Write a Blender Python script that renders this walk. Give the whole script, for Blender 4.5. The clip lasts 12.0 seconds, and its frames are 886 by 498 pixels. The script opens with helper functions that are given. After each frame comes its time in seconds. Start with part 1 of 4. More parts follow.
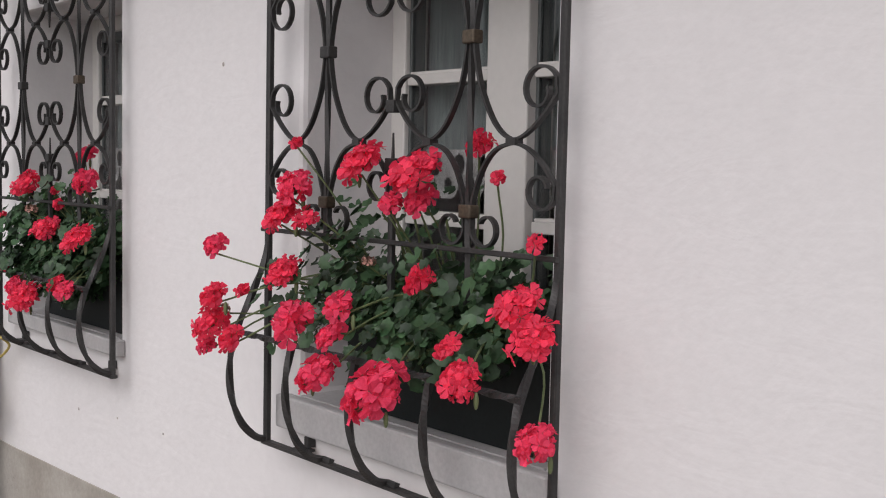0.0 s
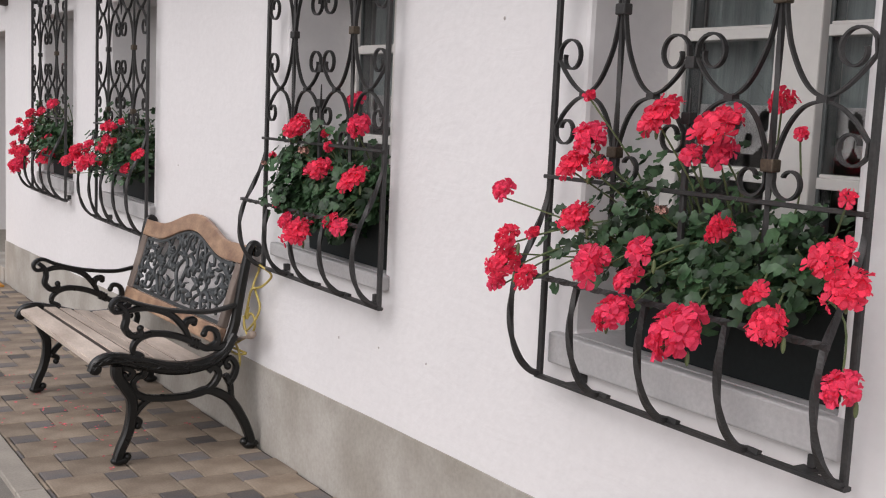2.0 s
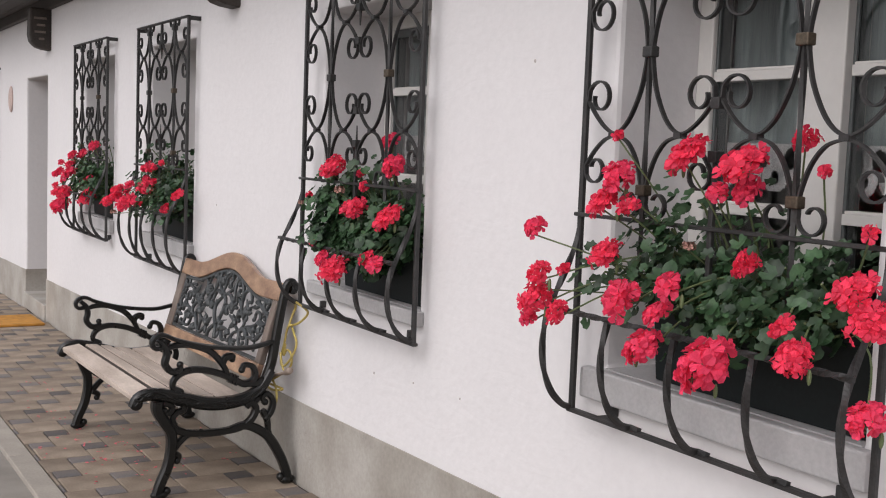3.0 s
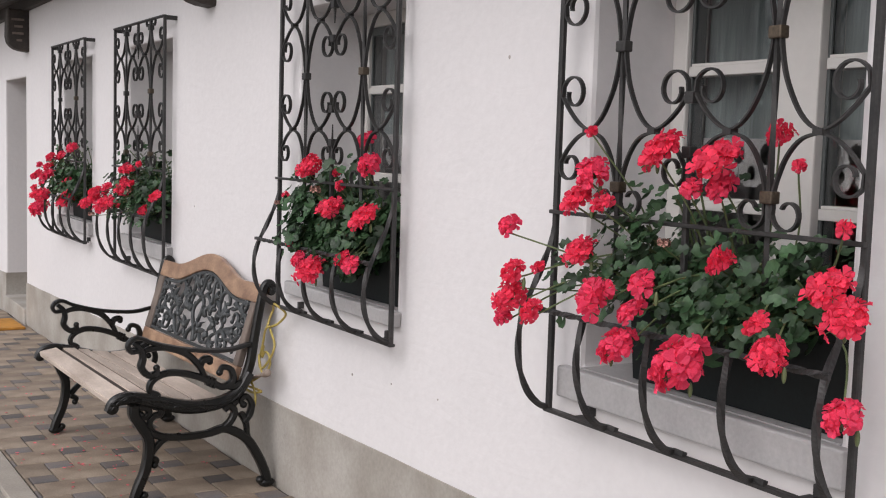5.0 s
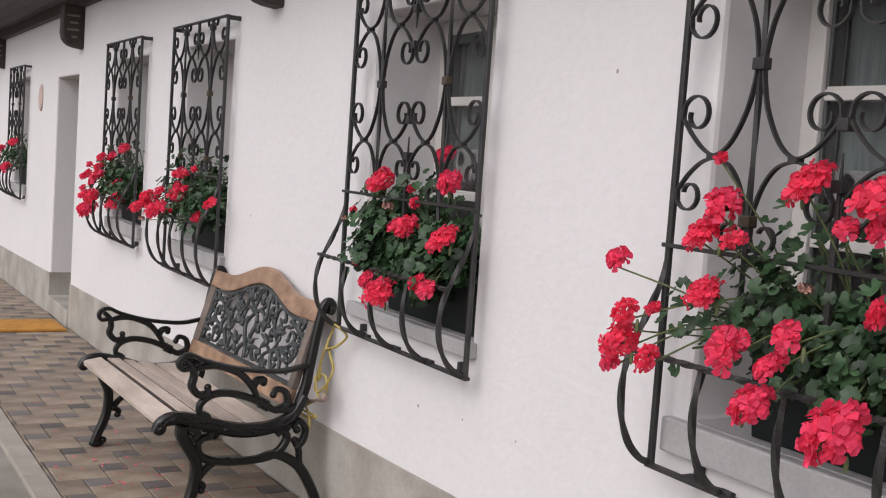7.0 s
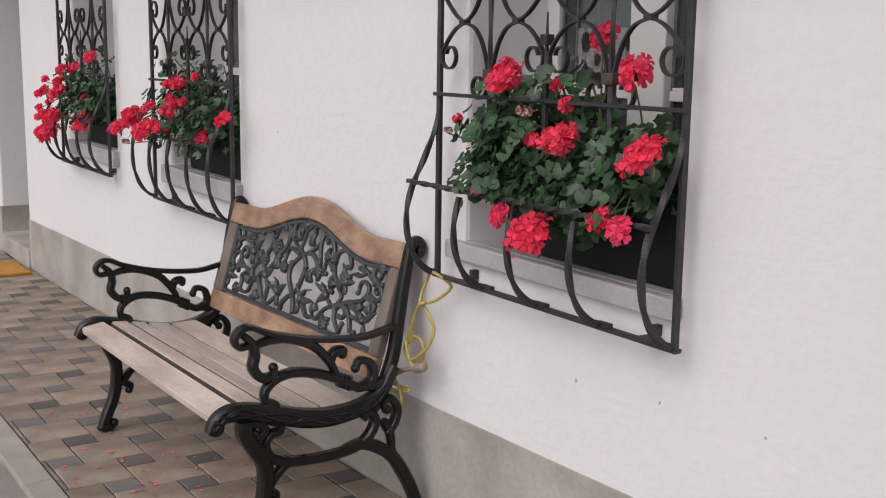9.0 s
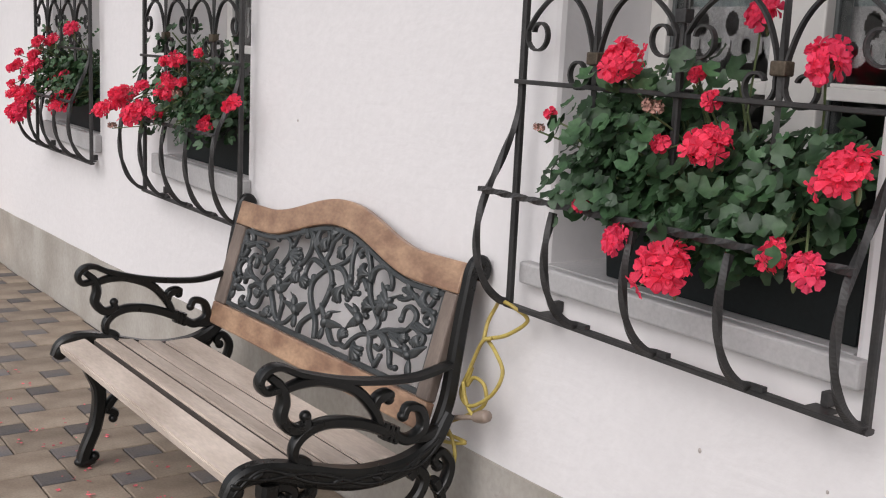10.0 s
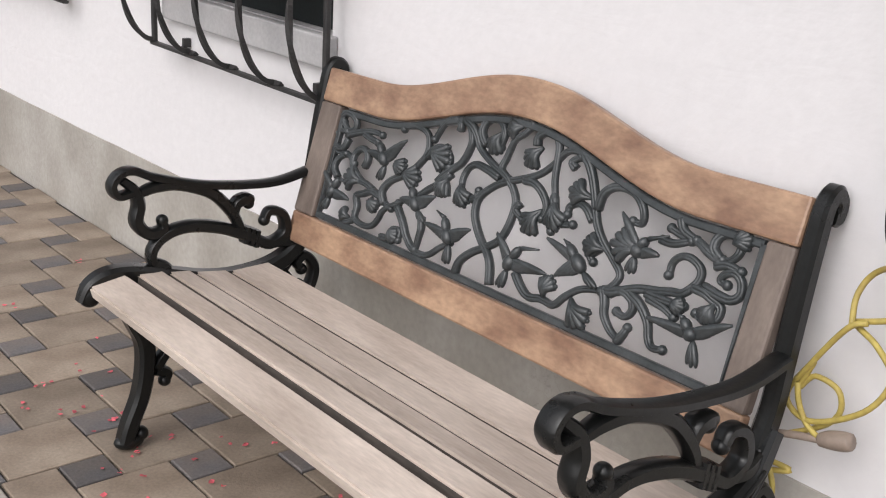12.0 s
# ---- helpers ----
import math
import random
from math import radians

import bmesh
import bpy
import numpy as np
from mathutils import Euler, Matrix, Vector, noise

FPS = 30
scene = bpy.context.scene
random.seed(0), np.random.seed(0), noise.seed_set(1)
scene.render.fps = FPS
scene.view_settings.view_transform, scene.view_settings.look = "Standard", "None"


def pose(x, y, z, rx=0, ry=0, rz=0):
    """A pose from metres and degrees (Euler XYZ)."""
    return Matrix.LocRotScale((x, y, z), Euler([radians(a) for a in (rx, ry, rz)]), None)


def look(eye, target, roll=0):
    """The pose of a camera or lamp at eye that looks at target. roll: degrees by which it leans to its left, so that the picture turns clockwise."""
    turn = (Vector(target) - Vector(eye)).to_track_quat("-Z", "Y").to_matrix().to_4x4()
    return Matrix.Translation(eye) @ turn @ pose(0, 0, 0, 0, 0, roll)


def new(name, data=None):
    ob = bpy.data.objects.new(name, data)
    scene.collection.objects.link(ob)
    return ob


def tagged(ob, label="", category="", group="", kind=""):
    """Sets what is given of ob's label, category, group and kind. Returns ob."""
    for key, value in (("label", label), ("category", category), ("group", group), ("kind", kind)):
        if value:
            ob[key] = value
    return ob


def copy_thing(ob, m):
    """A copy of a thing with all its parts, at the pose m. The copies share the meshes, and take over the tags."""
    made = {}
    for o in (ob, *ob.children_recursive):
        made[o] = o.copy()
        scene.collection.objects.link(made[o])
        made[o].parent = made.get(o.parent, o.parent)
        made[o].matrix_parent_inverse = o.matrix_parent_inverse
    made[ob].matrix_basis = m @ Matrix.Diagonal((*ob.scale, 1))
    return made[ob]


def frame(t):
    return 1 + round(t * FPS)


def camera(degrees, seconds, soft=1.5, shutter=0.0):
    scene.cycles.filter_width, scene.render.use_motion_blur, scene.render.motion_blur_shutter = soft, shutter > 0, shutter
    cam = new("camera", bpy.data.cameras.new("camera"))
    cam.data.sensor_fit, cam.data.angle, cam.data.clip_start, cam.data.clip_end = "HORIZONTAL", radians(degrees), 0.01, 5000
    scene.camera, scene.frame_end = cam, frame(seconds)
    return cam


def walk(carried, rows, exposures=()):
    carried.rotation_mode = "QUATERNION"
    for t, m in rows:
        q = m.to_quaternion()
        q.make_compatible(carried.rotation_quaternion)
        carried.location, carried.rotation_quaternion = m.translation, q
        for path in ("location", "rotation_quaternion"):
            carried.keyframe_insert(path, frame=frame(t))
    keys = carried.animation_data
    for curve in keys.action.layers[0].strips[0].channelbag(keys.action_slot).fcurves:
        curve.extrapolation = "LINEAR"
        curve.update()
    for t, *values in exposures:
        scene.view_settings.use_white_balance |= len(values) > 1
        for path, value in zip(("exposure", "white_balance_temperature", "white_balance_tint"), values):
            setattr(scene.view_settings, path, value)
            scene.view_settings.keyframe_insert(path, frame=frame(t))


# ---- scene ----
cam = camera(43.5, 12.0, soft=1.1)
PATH = [
    (0, (0.079, 0.0, 1.354), (1.39, 1.503, 1.205), 1.2),
    (0.4, (-0.007, 0.068, 1.365), (1.251, 1.613, 1.189), 1.8),
    (0.5, (-0.004, 0.083, 1.365), (1.201, 1.669, 1.18), 0.8),
    (1, (-0.092, 0.151, 1.352), (1.014, 1.794, 1.077), 1.4),
    (1.5, (-0.147, 0.116, 1.351), (0.898, 1.805, 1.115), 1.7),
    (2, (-0.202, 0.035, 1.349), (0.862, 1.711, 1.101), 2.6),
    (2.5, (-0.229, -0.013, 1.353), (0.809, 1.688, 1.182), 1.8),
    (2.9, (-0.239, -0.02, 1.36), (0.766, 1.7, 1.186), 2.0),
    (3, (-0.24, -0.023, 1.353), (0.775, 1.691, 1.171), 2.2),
    (3.5, (-0.226, -0.031, 1.346), (0.801, 1.675, 1.162), 2.0),
    (5.5, (-0.188, -0.005, 1.351), (0.846, 1.697, 1.169), 1.7),
    (6, (-0.184, -0.006, 1.353), (0.845, 1.699, 1.17), 2.2),
    (6.5, (-0.183, 0.075, 1.365), (0.83, 1.791, 1.194), 3.3),
    (6.7, (-0.179, 0.161, 1.362), (0.796, 1.9, 1.205), 3.9),
    (8.3, (-0.16, 0.903, 1.346), (0.909, 2.58, 1.129), 3.5),
    (8.5, (-0.147, 1.048, 1.346), (0.912, 2.734, 1.159), 0.9),
    (9, (-0.138, 1.365, 1.321), (0.929, 3.021, 0.975), 0.8),
    (9.5, (-0.045, 1.672, 1.306), (0.99, 3.345, 0.946), 2.2),
    (10, (-0.027, 1.96, 1.287), (1.087, 3.581, 0.926), 2.7),
    (10.5, (-0.042, 2.242, 1.27), (1.057, 3.824, 0.731), 2.8),
    (11, (0.028, 2.55, 1.235), (1.189, 4.043, 0.584), 1.7),
    (11.5, (0.052, 2.813, 1.213), (1.234, 4.292, 0.569), 3.9),
    (12, (0.053, 3.12, 1.221), (1.262, 4.57, 0.562), 3.6),
]
walk(cam, [(t, look(eye, target, roll)) for t, eye, target, roll in PATH], [(0.0, -0.26, 6390, 14), (1.0, -0.25, 6390, 14), (2.0, -0.09, 6390, 14), (6.5, -0.07, 6390, 14), (8.5, -0.23, 6390, 15), (9.5, -0.1, 6390, 14), (10.0, -0.03, 6390, 13), (11.0, 0.07, 6340, 12), (12.0, 0.16, 6340, 12)])

# ---- world, sun, exposure ----
world = bpy.data.worlds.new("overcast_sky")
scene.world = world
world.use_nodes = True
wn, wl = world.node_tree.nodes, world.node_tree.links
sky = wn.new("ShaderNodeTexSky")
sky.sky_type = "NISHITA"
sky.sun_disc = False
sky.sun_elevation = radians(42)
sky.sun_rotation = radians(-110)
sky.air_density, sky.dust_density = 1.2, 4.0
hsv = wn.new("ShaderNodeHueSaturation")
hsv.inputs["Saturation"].default_value = 0.22
wl.new(sky.outputs[0], hsv.inputs["Color"])
wl.new(hsv.outputs[0], wn["Background"].inputs["Color"])
wn["Background"].inputs["Strength"].default_value = 0.15
sun = new("sun", bpy.data.lights.new("sun", "SUN"))
sun.data.energy, sun.data.angle, sun.data.color = 1.05, radians(85), (1.0, 0.96, 0.93)
sun.matrix_world = look((-8.9, -0.4, 10.4), (1.4, 3.5, 0.6))


# ---- materials ----
def material(name, colour, rough=0.6, metal=0.0, scale=8.0, vary=0.12, fine=120.0, bump=0.15, dist=0.002, tint=None,
             detail=6.0, stretch=(1, 1, 1), per=None, amount=0.25, spec=0.5):
    """Two scales of variation over a base colour; tint is the colour of the stains; per: 'object' or 'island'."""
    m = bpy.data.materials.new(name)
    m.use_nodes = True
    n, l = m.node_tree.nodes, m.node_tree.links
    b = n["Principled BSDF"]
    co = n.new("ShaderNodeTexCoord")
    mp = n.new("ShaderNodeMapping")
    mp.inputs["Scale"].default_value = stretch
    l.new(co.outputs["Object"], mp.inputs["Vector"])
    big = n.new("ShaderNodeTexNoise")
    big.inputs["Scale"].default_value, big.inputs["Detail"].default_value = scale, detail
    small = n.new("ShaderNodeTexNoise")
    small.inputs["Scale"].default_value, small.inputs["Detail"].default_value = fine, 4.0
    for t in (big, small):
        l.new(mp.outputs[0], t.inputs["Vector"])
    ramp = n.new("ShaderNodeValToRGB")
    ramp.color_ramp.elements[0].position, ramp.color_ramp.elements[1].position = 0.35, 0.68
    stain = tint or tuple(c * (1 - vary * 2) for c in colour)
    ramp.color_ramp.elements[0].color = (*stain, 1)
    ramp.color_ramp.elements[1].color = (*colour, 1)
    l.new(big.outputs["Fac"], ramp.inputs["Fac"])
    mul = n.new("ShaderNodeMix")
    mul.data_type, mul.blend_type = "RGBA", "MULTIPLY"
    mul.inputs["Factor"].default_value = 1.0
    grain = n.new("ShaderNodeMapRange")
    grain.inputs["To Min"].default_value, grain.inputs["To Max"].default_value = 1 - vary, 1 + vary
    grain.inputs["From Min"].default_value, grain.inputs["From Max"].default_value = 0.3, 0.7
    l.new(small.outputs["Fac"], grain.inputs["Value"])
    l.new(ramp.outputs[0], mul.inputs["A"])
    l.new(grain.outputs[0], mul.inputs["B"])
    out = mul.outputs["Result"]
    if per:
        src = n.new("ShaderNodeObjectInfo") if per == "object" else n.new("ShaderNodeNewGeometry")
        rnd = src.outputs["Random"] if per == "object" else src.outputs["Random Per Island"]
        rr = n.new("ShaderNodeMapRange")
        rr.inputs["To Min"].default_value, rr.inputs["To Max"].default_value = 1 - amount, 1 + amount
        l.new(rnd, rr.inputs["Value"])
        m2 = n.new("ShaderNodeMix")
        m2.data_type, m2.blend_type = "RGBA", "MULTIPLY"
        m2.inputs["Factor"].default_value = 1.0
        l.new(out, m2.inputs["A"])
        l.new(rr.outputs[0], m2.inputs["B"])
        out = m2.outputs["Result"]
    l.new(out, b.inputs["Base Color"])
    rg = n.new("ShaderNodeMapRange")
    rg.inputs["To Min"].default_value, rg.inputs["To Max"].default_value = max(rough - 0.1, 0.05), min(rough + 0.1, 1)
    l.new(big.outputs["Fac"], rg.inputs["Value"])
    l.new(rg.outputs[0], b.inputs["Roughness"])
    b.inputs["Metallic"].default_value = metal
    b.inputs["Specular IOR Level"].default_value = spec
    if bump:
        bp = n.new("ShaderNodeBump")
        bp.inputs["Strength"].default_value, bp.inputs["Distance"].default_value = bump, dist
        l.new(small.outputs["Fac"], bp.inputs["Height"])
        l.new(bp.outputs[0], b.inputs["Normal"])
    return m


STUCCO = material("white_stucco", (0.69, 0.672, 0.675), 0.9, scale=1.3, vary=0.02, fine=38, bump=0.3, dist=0.004, spec=0.2)
# broad trowel marks under the fine grain
_n, _l = STUCCO.node_tree.nodes, STUCCO.node_tree.links
_co, _mp, _tr, _bp = (_n.new(k) for k in ("ShaderNodeTexCoord", "ShaderNodeMapping", "ShaderNodeTexNoise", "ShaderNodeBump"))
_mp.inputs["Scale"].default_value = (1, 1.0, 3.2)
_tr.inputs["Scale"].default_value, _tr.inputs["Detail"].default_value, _tr.inputs["Distortion"].default_value = 4.0, 3.0, 1.6
_bp.inputs["Strength"].default_value, _bp.inputs["Distance"].default_value = 0.11, 0.012
_l.new(_co.outputs["Object"], _mp.inputs["Vector"])
_l.new(_mp.outputs[0], _tr.inputs["Vector"])
_l.new(_tr.outputs["Fac"], _bp.inputs["Height"])
_old = [k for k in _n if k.bl_idname == "ShaderNodeBump" and k != _bp][0]
_l.new(_bp.outputs[0], _old.inputs["Normal"])
CONCRETE = material("concrete", (0.40, 0.378, 0.345), 0.85, scale=4, vary=0.07, fine=60, bump=0.4, dist=0.004, tint=(0.285, 0.262, 0.228), detail=10)
# fine wandering cracks and pale skin on the concrete
_n, _l = CONCRETE.node_tree.nodes, CONCRETE.node_tree.links
_co, _no, _ad, _vo, _mr, _mk, _mm, _mx = (_n.new("ShaderNode" + k) for k in ("TexCoord", "TexNoise", "VectorMath", "TexVoronoi", "MapRange", "TexNoise", "MapRange", "Mix"))
_no.inputs["Scale"].default_value, _no.inputs["Detail"].default_value = 14.0, 5.0
_ad.operation = "MULTIPLY_ADD"
_ad.inputs[1].default_value = (0.26, 0.26, 0.26)
_vo.feature = "DISTANCE_TO_EDGE"
_vo.inputs["Scale"].default_value = 17.0
_mr.inputs["From Max"].default_value, _mr.inputs["To Min"].default_value = 0.022, 0.76
_mk.inputs["Scale"].default_value = 3.5
_mm.inputs["From Min"].default_value, _mm.inputs["From Max"].default_value = 0.52, 0.68
_mx.data_type, _mx.blend_type = "RGBA", "MULTIPLY"
_base = _n["Principled BSDF"].inputs["Base Color"]
_old = _base.links[0].from_socket
_l.new(_co.outputs["Object"], _no.inputs["Vector"])
_l.new(_no.outputs["Color"], _ad.inputs[0])
_l.new(_co.outputs["Object"], _ad.inputs[2])
_l.new(_ad.outputs[0], _vo.inputs["Vector"])
_l.new(_vo.outputs["Distance"], _mr.inputs["Value"])
_l.new(_co.outputs["Object"], _mk.inputs["Vector"])
_l.new(_mk.outputs["Fac"], _mm.inputs["Value"])
_l.new(_mm.outputs[0], _mx.inputs["Factor"])
_l.new(_old, _mx.inputs["A"])
_l.new(_mr.outputs[0], _mx.inputs["B"])
_l.new(_mx.outputs["Result"], _base)
IRON = material("wrought_iron", (0.022, 0.022, 0.0225), 0.5, scale=14, vary=0.2, fine=160, bump=0.3, dist=0.001, tint=(0.040, 0.038, 0.037), spec=0.4)
BRASS = material("old_brass", (0.14, 0.11, 0.08), 0.5, metal=0.6, scale=20, vary=0.2, fine=160, bump=0.3, dist=0.001)
CAST = material("cast_iron", (0.007, 0.0075, 0.0075), 0.3, scale=12, vary=0.2, fine=140, bump=0.25, dist=0.001, tint=(0.011, 0.011, 0.0105), spec=0.33)
PANEL = material("faded_cast_iron", (0.052, 0.057, 0.059), 0.34, scale=18, vary=0.2, fine=150, bump=0.3, dist=0.001, tint=(0.026, 0.030, 0.031))
SLAT = material("grey_weathered_wood", (0.57, 0.487, 0.422), 0.7, scale=4, vary=0.09, fine=45, bump=0.5, dist=0.0015, tint=(0.39, 0.322, 0.27), stretch=(4, 0.8, 4), per="object", amount=0.08)
# dark brown standing in for the shade in the gaps between slats
SLATEDGE = material("shaded_slat_edge", (0.10, 0.082, 0.07), 0.9, scale=6, vary=0.2, fine=70, bump=0.4, dist=0.0015, tint=(0.06, 0.05, 0.043), stretch=(3, 0.6, 3))
BROWN = material("brown_oiled_wood", (0.385, 0.248, 0.158), 0.38, scale=9, vary=0.15, fine=55, bump=0.25, dist=0.001, tint=(0.20, 0.112, 0.072), stretch=(2.2, 1.1, 2.2), detail=14)
SIDEWOOD = material("greyed_brown_wood", (0.19, 0.15, 0.125), 0.6, scale=7, vary=0.1, fine=60, bump=0.3, dist=0.001, tint=(0.115, 0.088, 0.072), stretch=(3, 3, 0.8), detail=8)
PAVER = material("beige_paver", (0.31, 0.252, 0.194), 0.72, scale=6, vary=0.12, fine=130, bump=0.5, dist=0.002, tint=(0.175, 0.132, 0.096), per="object", amount=0.16)
DARKPAVER = material("dark_paver", (0.115, 0.11, 0.112), 0.75, scale=9, vary=0.16, fine=130, bump=0.5, dist=0.002, tint=(0.15, 0.125, 0.11), per="object", amount=0.35)
SAND = material("joint_sand", (0.065, 0.056, 0.047), 0.95, scale=20, vary=0.2, fine=200, bump=0.6, dist=0.003)
KERB = material("kerb_concrete", (0.37, 0.335, 0.29), 0.85, scale=6, vary=0.1, fine=110, bump=0.5, dist=0.002, per="object", amount=0.08)
ASPHALT = material("asphalt", (0.30, 0.275, 0.243), 0.9, scale=3, vary=0.2, fine=240, bump=0.8, dist=0.004)
MAT = material("orange_coir", (0.55, 0.26, 0.045), 0.95, scale=15, vary=0.15, fine=300, bump=0.9, dist=0.004)
TIMBER = material("dark_timber", (0.045, 0.034, 0.028), 0.65, scale=6, vary=0.25, fine=90, bump=0.5, dist=0.002, tint=(0.025, 0.02, 0.017))
PVC = material("white_window_paint", (0.6, 0.585, 0.56), 0.4, scale=3, vary=0.02, fine=60, bump=0.05)
GASKET = material("dark_sash", (0.09, 0.10, 0.10), 0.45, scale=6, vary=0.1, fine=90, bump=0.1)
SILLM = material("grey_sill", (0.45, 0.44, 0.44), 0.7, scale=7, vary=0.07, fine=110, bump=0.3, dist=0.001)
CURTAIN = material("sheer_curtain", (0.50, 0.59, 0.585), 0.9, scale=2, vary=0.15, fine=25, bump=0.2, stretch=(1, 6, 0.4))
LACE = material("white_lace", (0.82, 0.82, 0.82), 0.9, scale=12, vary=0.15, fine=140, bump=0.3)
PLANTER = material("dark_green_planter", (0.008, 0.012, 0.0125), 0.6, scale=6, vary=0.2, fine=90, bump=0.15, spec=0.3)
SOIL = material("potting_soil", (0.03, 0.022, 0.016), 0.95, scale=20, vary=0.3, fine=90, bump=0.9, dist=0.006)
LEAF = material("geranium_leaf", (0.046, 0.094, 0.040), 0.45, scale=30, vary=0.15, fine=120, bump=0.3, dist=0.001, tint=(0.026, 0.062, 0.026), per="island", amount=0.6, spec=0.45)
STEM = material("green_stem", (0.13, 0.17, 0.07), 0.6, scale=30, vary=0.15, fine=120, bump=0.1)
PETAL = material("red_petal", (0.93, 0.076, 0.157), 0.55, scale=25, vary=0.1, fine=90, bump=0.1, tint=(0.86, 0.05, 0.11), per="island", amount=0.22, spec=0.25)
PINK = material("pink_petal", (0.92, 0.085, 0.185), 0.55, scale=25, vary=0.1, fine=90, bump=0.1, tint=(0.86, 0.06, 0.14), per="island", amount=0.22, spec=0.25)
SPENT = material("spent_petal", (0.36, 0.16, 0.15), 0.7, scale=25, vary=0.2, fine=90, bump=0.1, tint=(0.24, 0.15, 0.10), per="island", amount=0.4)
FALLEN = material("fallen_petal", (0.78, 0.14, 0.17), 0.7, scale=25, vary=0.2, fine=90, bump=0.1, per="island", amount=0.35)
CABLE = material("yellow_cable", (0.44, 0.35, 0.085), 0.5, scale=10, vary=0.15, fine=90, bump=0.1, tint=(0.36, 0.27, 0.07))
PLUG = material("beige_plug", (0.30, 0.235, 0.19), 0.5, scale=20, vary=0.1, fine=90, bump=0.1)
ROOM = material("dim_room_wall", (0.35, 0.34, 0.33), 0.9, scale=2, vary=0.05, fine=40)
SPOT = material("plaster_spot", (0.42, 0.38, 0.36), 0.9, scale=9, vary=0.1, fine=80, bump=0.2)
PLAQUE = material("clay_plaque", (0.52, 0.40, 0.36), 0.8, scale=9, vary=0.1, fine=80, bump=0.3)
TILE = material("roof_tile", (0.20, 0.09, 0.06), 0.8, scale=6, vary=0.2, fine=60)



def let_light_through(m, share):
    """Thin petals: part of the light passes to the other side."""
    n, l = m.node_tree.nodes, m.node_tree.links
    b = n["Principled BSDF"]
    t, mix = n.new("ShaderNodeBsdfTranslucent"), n.new("ShaderNodeMixShader")
    l.new(b.inputs["Base Color"].links[0].from_socket, t.inputs["Color"])
    mix.inputs["Fac"].default_value = share
    l.new(b.outputs[0], mix.inputs[1])
    l.new(t.outputs[0], mix.inputs[2])
    l.new(mix.outputs[0], n["Material Output"].inputs["Surface"])


for _m in (PETAL, PINK):
    let_light_through(_m, 0.42)
let_light_through(LEAF, 0.2)

GLASS = bpy.data.materials.new("window_glass")
GLASS.use_nodes = True
_g = GLASS.node_tree.nodes["Principled BSDF"]
_g.inputs["Transmission Weight"].default_value = 1.0
_g.inputs["Roughness"].default_value = 0.02
_g.inputs["IOR"].default_value = 1.45


# ---- building helpers ----
def put(name, bm, mat, smooth=False, bevel=0.0):
    me = bpy.data.meshes.new(name)
    bmesh.ops.recalc_face_normals(bm, faces=bm.faces)
    bm.to_mesh(me)
    bm.free()
    for m in (mat if isinstance(mat, (list, tuple)) else [mat]):
        me.materials.append(m)
    if smooth:
        for p in me.polygons:
            p.use_smooth = True
        if smooth == "edged":
            me.set_sharp_from_angle(angle=radians(38))
    ob = new(name, me)
    if bevel:
        mod = ob.modifiers.new("edge", "BEVEL")
        mod.width, mod.segments, mod.limit_method = bevel, 2, "ANGLE"
    return ob


def part(name, bm, mat, parent, label="", smooth=False, bevel=0.0):
    ob = put(name, bm, mat, smooth, bevel)
    ob.parent = parent
    return tagged(ob, label)


def thing(name, place, label, category, group="", kind=""):
    ob = new(name)
    ob.matrix_basis = Matrix.Translation(place)
    ob.empty_display_size = 0.1
    return tagged(ob, label, category, group, kind)


def box(bm, x0, x1, y0, y1, z0, z1, m=None):
    r = bmesh.ops.create_cube(bm, size=1.0)
    t = Matrix.LocRotScale(((x0 + x1) / 2, (y0 + y1) / 2, (z0 + z1) / 2), None, (x1 - x0, y1 - y0, z1 - z0))
    bmesh.ops.transform(bm, matrix=(m @ t if m else t), verts=r["verts"])
    return r["verts"]


def boxes(*specs):
    bm = bmesh.new()
    for s in specs:
        box(bm, *s)
    return bm


def smooth_line(pts, k=6):
    """A Catmull-Rom line through the points."""
    p = [Vector(q) for q in pts]
    p = [p[0] * 2 - p[1]] + p + [p[-1] * 2 - p[-2]]
    out = []
    for i in range(1, len(p) - 2):
        a, b, c, d = p[i - 1:i + 3]
        for j in range(k):
            t = j / k
            out.append(0.5 * ((2 * b) + (c - a) * t + (2 * a - 5 * b + 4 * c - d) * t * t + (3 * b - a - 3 * c + d) * t ** 3))
    out.append(p[-2])
    return out


